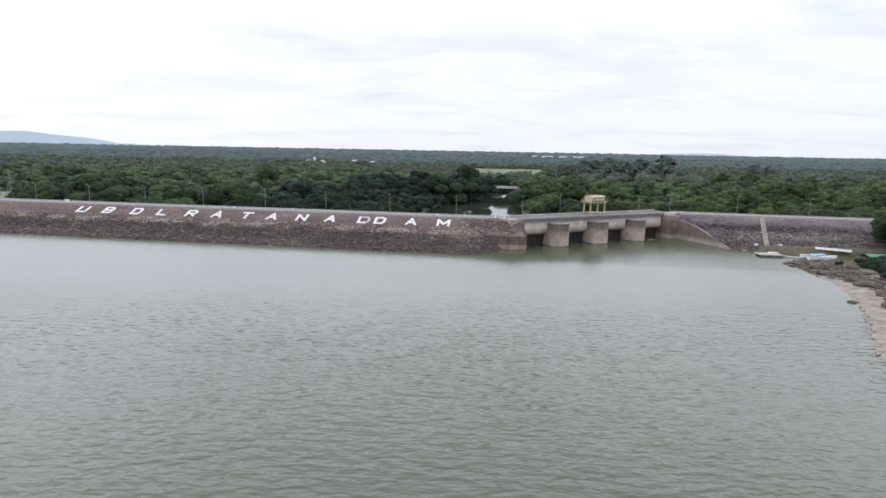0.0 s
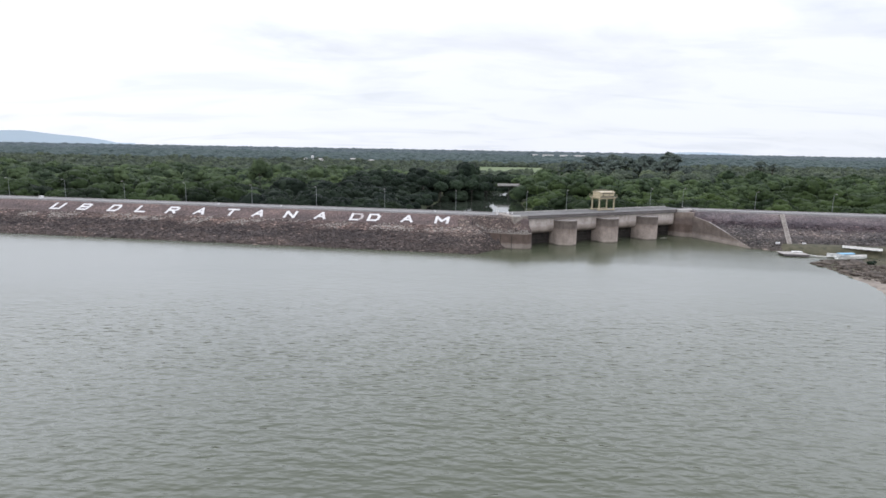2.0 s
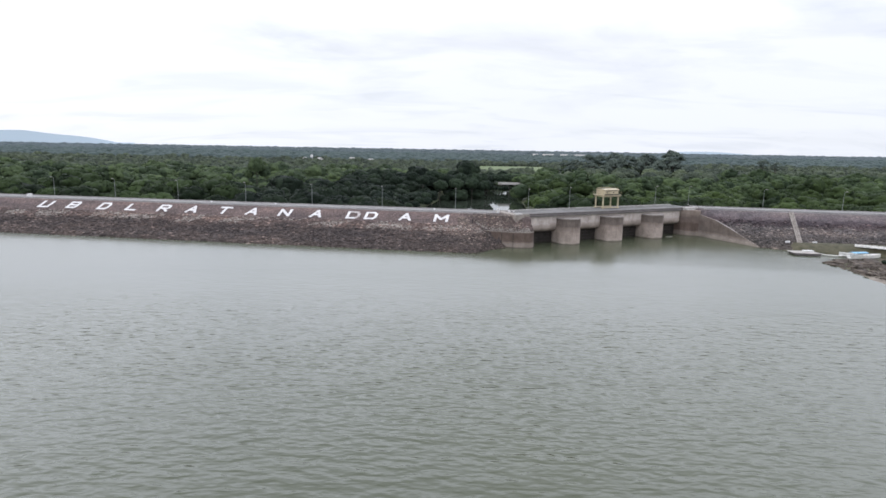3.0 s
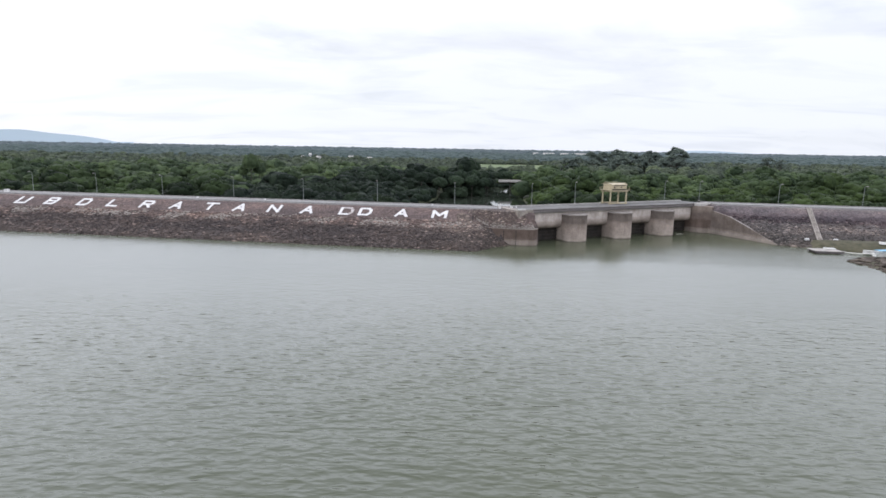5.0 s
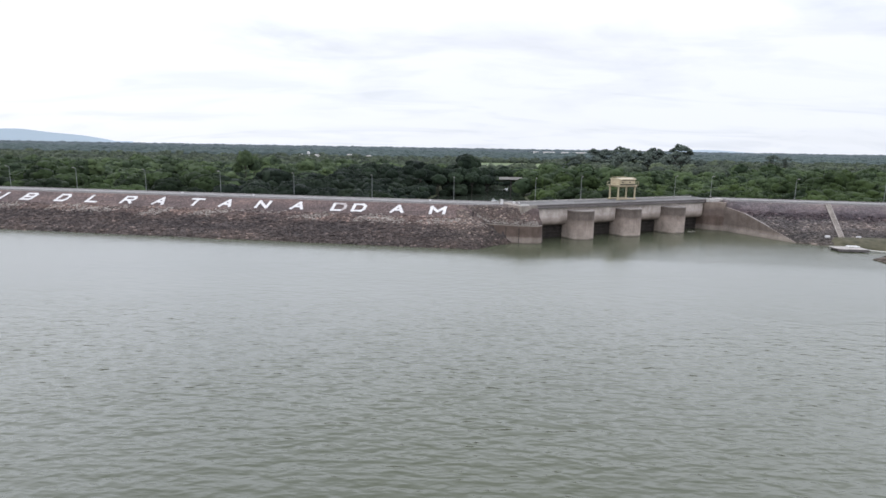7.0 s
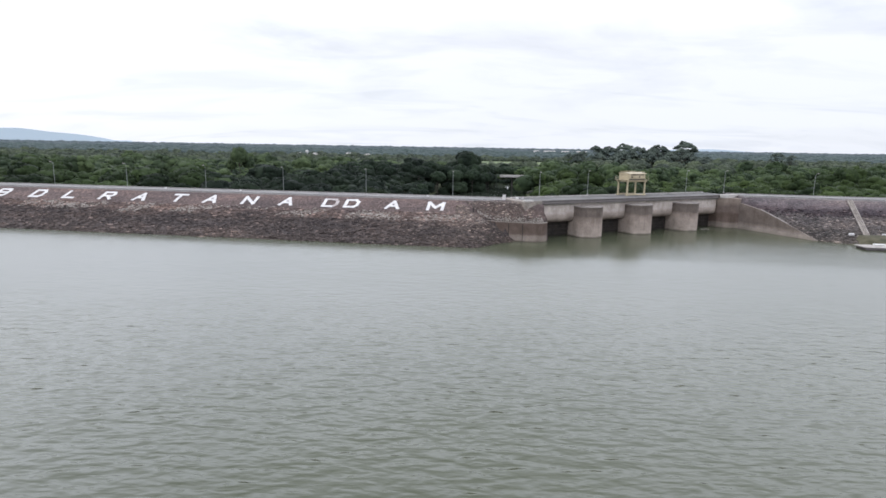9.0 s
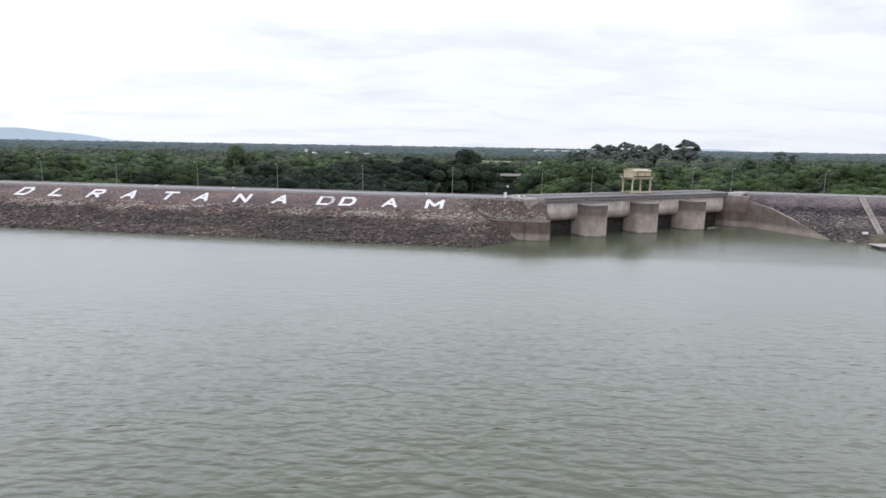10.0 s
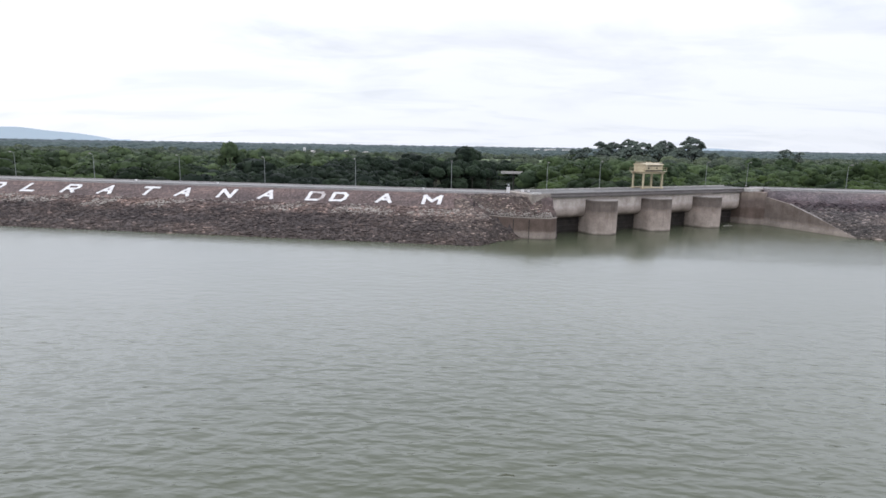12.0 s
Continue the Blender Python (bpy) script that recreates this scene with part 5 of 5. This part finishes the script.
# things on the crest
for x, d, w in ((-155.5, 24.6, 1.3), (-4, 26.5, 0.55), (-84, 26.5, 0.55), (-60, 26.5, 0.5)):
    px, py = left_point(x, d)
    c = thing("marker_box", pose(px, py, LIP + 0.42), "small white box beside the crest road", "box", "crest boxes")
    part("box", box((-w / 2, -w / 2, 0), (w / 2, w / 2, w * 0.8), None, 0.05), WHITE, c)
post = thing("marker_post", pose(17.0, 207.0, 9.4), "short thick white post at the deck's end", "post")
part("post", rod(bmesh.new(), (0, 0, 0), (0, 0, 1.5), 0.4, 0.38, 12), WHITE, post)
part("cap", rod(bmesh.new(), (0, 0, 1.5), (0, 0, 1.62), 0.46, 0.42, 12), WHITE, post)


# ---- bushes and trees on the bank ----
def bush(seed, size):
    r = np.random.default_rng(seed)
    b = tagged(new("bush"), "low dark green bush on the bank", "bush", "bank bushes")
    stem = bmesh.new()
    for k in range(4):
        rod(stem, (0, 0, -0.3), (r.uniform(-0.5, 0.5) * size, r.uniform(-0.5, 0.5) * size, 0.6 * size), 0.05, 0.02, 5)
    part("stem", stem, BARK, b)
    blobs = [(r.uniform(-1, 1) * size * 0.7, r.uniform(-1, 1) * size * 0.7, r.uniform(0.25, 0.75) * size, r.uniform(0.35, 0.55) * size, 1.0) for _ in range(8)]
    leaves = new("foliage", foliage_mesh("foliage", [foliage(r, [b[:4] for b in blobs], 2, 60, 0.16)], LEAF_DEEP))
    leaves.parent = b
    return b


BUSH = bush(61, 2.4)
bush_spots = ((125, 164, 0.9), (127, 167, 1.1), (122, 158, 0.9), (119, 151, 0.8), (128, 161, 1.2), (123, 154, 1.1), (132, 172, 1.3), (130, 165, 1.3), (126, 159, 1.2), (135, 167, 1.5), (133, 160, 1.5), (129, 154, 1.3), (138, 175, 1.2), (124, 166, 0.7), (127, 171, 0.6), (140, 168, 1.5), (122, 152, 0.8), (136, 153, 1.5), (125, 147, 1.0), (142, 178, 1.1), (131, 178, 0.7), (122, 175, 0.5))
for i, (x, y, s) in enumerate(bush_spots):
    BUSH.scale = (s, s, s)
    m = pose(x, y, bank_height(x, y), 0, 0, 51.0 * i)
    if i == 0:
        BUSH.matrix_basis = m @ Matrix.Diagonal((s, s, s, 1))
    else:
        copy_thing(BUSH, m)
for x, y, s, kind in ((150, 193, 0.95, 3), (154, 186, 0.95, 1), (156, 200, 0.85, 4)):
    KINDS[kind].scale = (s, s, s)
    t = copy_thing(KINDS[kind], pose(x, y, bank_height(x, y), 0, 0, x * 7))
    tagged(t, "leafy green tree on the bank beside the short dam", group="bank trees")


# ---- beyond the dam ----
def road_bridge(m):
    b = thing("river_bridge", m, "pale concrete road bridge over the river behind the dam", "bridge")
    part("deck", box((-23.5, -3.5, 0.0), (23.5, 3.5, 0.9), None, 0.05), PARAPET, b)
    for s in (-1, 1):
        part("rail", box((-23.5, s * 3.4 - 0.12, 0.91), (23.5, s * 3.4 + 0.12, 1.7), None, 0.03), PARAPET, b)
    for x in (-14, 0, 14):
        # concrete piers take the near-black steel colour as painted shade under the deck
        part("pier", box((x - 0.4, -2.2, -9.5), (x + 0.4, 2.2, -0.01), None, 0.05), STEEL, b)


road_bridge(pose(68.0, 515, 0.0, 0, 0, -2))


def house(m, w, d, h, roof_mat, label):
    hs = thing("house", m, label, "house")
    part("wall", box((-w / 2, -d / 2, -7.0), (w / 2, d / 2, h), None, 0.03), WALLPAINT, hs)
    part("roof", section([(-d / 2 - 0.8, h - 0.1), (0, h + d * 0.28), (d / 2 + 0.8, h - 0.1), (d / 2 + 0.8, h - 0.25), (-d / 2 - 0.8, h - 0.25)], -w / 2 - 0.8, w / 2 + 0.8), roof_mat, hs)
    for x in (-w * 0.3, 0.0, w * 0.3):
        part("window", box((x - 0.5, -d / 2 - 0.06, 1.0), (x + 0.5, -d / 2 - 0.003, 2.2), None, 0.0), DARK, hs, "dark window")


house(pose(-219, 366, -0.1, 0, 0, -20), 10, 6, 3.6, ROOF, "low house with a faded red roof among trees")
house(pose(-207.5, 362, -1.0, 0, 0, 15), 5, 4, 3.0, ROOF, "small outbuilding with a faded roof among trees")
for x, y, w in ((-262, 1128, 7), (-226, 1090, 8), (-176, 1150, 10), (-132, 1070, 7)):
    house(pose(x, y, 2.2, 0, 0, x), w, 7, 3.2, PARAPET, "small far pale-roofed house among trees")
house(pose(-178.5, 361, -3.4, 0, 0, 8), 5, 4, 2.7, WALLPAINT, "small hut with a white roof among trees")
for x, y, w in ((372, 2180, 40), (425, 2160, 26), (470, 2170, 30), (330, 2210, 18), (500, 2190, 16)):
    house(pose(x, y, 4.2, 0, 0, 4), w, 9, 3.6, PARAPET, "far white shed with a pale low roof")


def tower(m):
    t = thing("water_tower", m, "far white water tower over the woods", "tower")
    for a in range(4):
        c, s = math.cos(a * math.pi / 2 + 0.7), math.sin(a * math.pi / 2 + 0.7)
        part("leg", rod(bmesh.new(), (c * 3, s * 3, 0), (c * 2.4, s * 2.4, 17), 0.35, None, 6), WHITE, t)
    part("tank", rod(rod(bmesh.new(), (0, 0, 17), (0, 0, 23), 4.2, 4.2, 16), (0, 0, 23), (0, 0, 24.6), 4.2, 0.4, 16), WHITE, t)


for x, y, s, kind in ((-227, 354, 0.6, 0), (-219, 351, 0.66, 2), (-211, 353, 0.46, 4), (-234, 357, 0.7, 5), (-204, 356, 0.5, 1)):
    KINDS[kind].scale = (s, s, s)
    copy_thing(KINDS[kind], pose(x, y, ground_height(x, y), 0, 0, x * 5))
tower(pose(-254, 1150, -3.8) @ Matrix.Scale(0.62, 4))


def pylon(m):
    p = thing("power_pylon", m, "slim grey lattice power pylon behind the lawn", "pylon")
    for sx in (-1, 1):
        for sy in (-1, 1):
            part("leg", rod(bmesh.new(), (sx * 1.5, sy * 1.5, 0), (sx * 0.25, sy * 0.25, 19), 0.10, 0.07, 5), GALV, p)
    for k in range(6):
        z, z2 = k * 3.0, k * 3.0 + 3.0
        w, w2 = 1.5 - 1.25 * z / 19, 1.5 - 1.25 * z2 / 19
        br = bmesh.new()
        for s in (-1, 1):
            rod(br, (-w, s * w, z), (w2, s * w2, z2), 0.05, None, 4)
            rod(br, (w, s * w, z), (-w2, s * w2, z2), 0.05, None, 4)
        part("brace", br, GALV, p)
    for z in (14.5, 17.5):
        part("crossarm", box((-3.0, -0.1, z), (3.0, 0.1, z + 0.2), None, 0.0), GALV, p)


pylon(pose(-281, 375, -4))
lawn = bmesh.new()
lv = [[lawn.verts.new((x, y, ground_height(x, y) + 5.2)) for x in np.linspace(-420, -250, 14)] for y in np.linspace(318, 376, 8)]
for p, q in zip(lv, lv[1:]):
    for i in range(len(p) - 1):
        lawn.faces.new((p[i], p[i + 1], q[i + 1], q[i]))
tagged(link("lawn", lawn, GRASS), "open green lawn behind the dam's end", "lawn", kind="structure")
field = bmesh.new()
field.faces.new([field.verts.new(p) for p in ((40, 740, -2.8), (150, 740, -2.8), (170, 1080, -2.3), (52, 1080, -2.3))])
tagged(link("field", field, GRASS), "flat light green field beyond the river", "field", kind="structure")

# the far ridge: a plain distant backdrop, its haze painted in and glowing
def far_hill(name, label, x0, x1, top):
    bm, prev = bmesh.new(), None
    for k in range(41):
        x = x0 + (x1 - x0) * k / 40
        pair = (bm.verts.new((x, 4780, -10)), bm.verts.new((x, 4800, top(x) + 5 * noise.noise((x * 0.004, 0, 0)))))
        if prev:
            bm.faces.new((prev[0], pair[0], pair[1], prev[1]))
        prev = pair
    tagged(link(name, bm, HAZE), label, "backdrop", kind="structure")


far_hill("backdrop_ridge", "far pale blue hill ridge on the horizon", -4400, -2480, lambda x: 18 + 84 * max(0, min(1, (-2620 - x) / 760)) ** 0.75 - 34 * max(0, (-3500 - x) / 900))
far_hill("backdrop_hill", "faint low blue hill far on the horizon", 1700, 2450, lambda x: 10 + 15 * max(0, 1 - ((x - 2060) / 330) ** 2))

# ---- stones lying along the abutment wall's top ----
STONE_MESHES = [raw("stone", v, SHAPE_F, RUBBLE) for v in SHAPES]
sr = np.random.default_rng(19)
for k in range(230):
    x = sr.uniform(9.5, 26.2)
    y = wall_line(x) + 0.55 + abs(sr.normal(0, 0.55))
    s = sr.uniform(0.12, 0.32)
    st = new("stone", STONE_MESHES[k % len(STONE_MESHES)])
    st.parent = abut
    st.matrix_basis = pose(x, y, max(4.78, left_height(x, y)) + 0.08, 0, 0, sr.uniform(0, 360)) @ Matrix.Diagonal((s, s, s * 0.75, 1))
log = thing("driftwood", pose(*plan(52.2, 8.4), 0.05, 0, 0, 10), "pale driftwood log afloat beside the pier", "log")
part("trunk", rod(rod(bmesh.new(), (-1.3, 0, 0.02), (0.4, 0.1, 0.1), 0.10, 0.09, 8), (0.4, 0.1, 0.1), (1.4, -0.1, 0.04), 0.09, 0.05, 8), RAFTDECK, log)
part("branch", rod(bmesh.new(), (0.2, 0.1, 0.1), (0.8, 0.6, 0.3), 0.07, 0.03, 6), RAFTDECK, log)
for x, y, w in ((20.6, 207.6, 0.7), (22.2, 208.4, 0.45)):
    c = thing("marker_box", pose(x, y, LIP + 0.62), "small white box beside the crest road", "box", "crest boxes")
    part("box", box((-w / 2, -w / 2, 0), (w / 2, w / 2, w * 0.8), None, 0.05), WHITE, c)
# low wall behind the lawn
fence = thing("garden_wall", Matrix(), "low pale wall with posts behind the lawn", "wall")
for k in range(14):
    x = -330 + k * 5.4
    y = 371 - 0.05 * (x + 330)
    part("wall_panel", box((x + 0.2, y - 0.08, 0.3), (x + 5.2, y + 0.08, 1.7), None, 0.02), KERB, fence)
    part("post", box((x - 0.18, y - 0.18, 0.2), (x + 0.18, y + 0.18, 2.1), None, 0.02), WALLPAINT, fence)

# the open seam where the long dam meets the abutment's fill
seam = bmesh.new()
rows = []
for k in range(15):
    d = 12.6 + k * 0.62
    x = 7.6 + 0.25 * noise.noise((k * 0.7, 0, 3)) + 0.10 * k
    y = TOE_Y + TILT * x + d
    w = 0.16 + 0.12 * abs(noise.noise((k * 0.9, 4, 0)))
    rows.append([seam.verts.new((x + s * w, y, left_height(x, y) + 0.16)) for s in (-1, 1)])
for p, q in zip(rows, rows[1:]):
    seam.faces.new((p[0], p[1], q[1], q[0]))
bmesh.ops.solidify(seam, geom=seam.faces[:], thickness=0.12)
tagged(link("slope_seam", seam, DARK), "dark open seam running down the rock slope", "seam", kind="structure")

# the larger stones at the foot of the long dam, nearest the spillway
TOE_MESHES = [raw("stone", v, SHAPE_F, STONE) for v in SHAPES]
for k in range(290):
    x = sr.uniform(-46, 17.5)
    y = TOE_Y + TILT * x + (sr.uniform(-0.6, 6.5) if x < 8 else sr.uniform(0.5, 9.0))
    h = left_height(x, y)
    if h < -0.3 or h > 5.0:
        continue
    s = sr.uniform(0.28, 0.58)
    st = new("stone", TOE_MESHES[k % len(TOE_MESHES)])
    st.parent = LONG_DAM
    st.matrix_basis = pose(x, y, h + 0.12, sr.uniform(-20, 20), sr.uniform(-20, 20), sr.uniform(0, 360)) @ Matrix.Diagonal((s * 1.2, s, s * 0.6, 1))
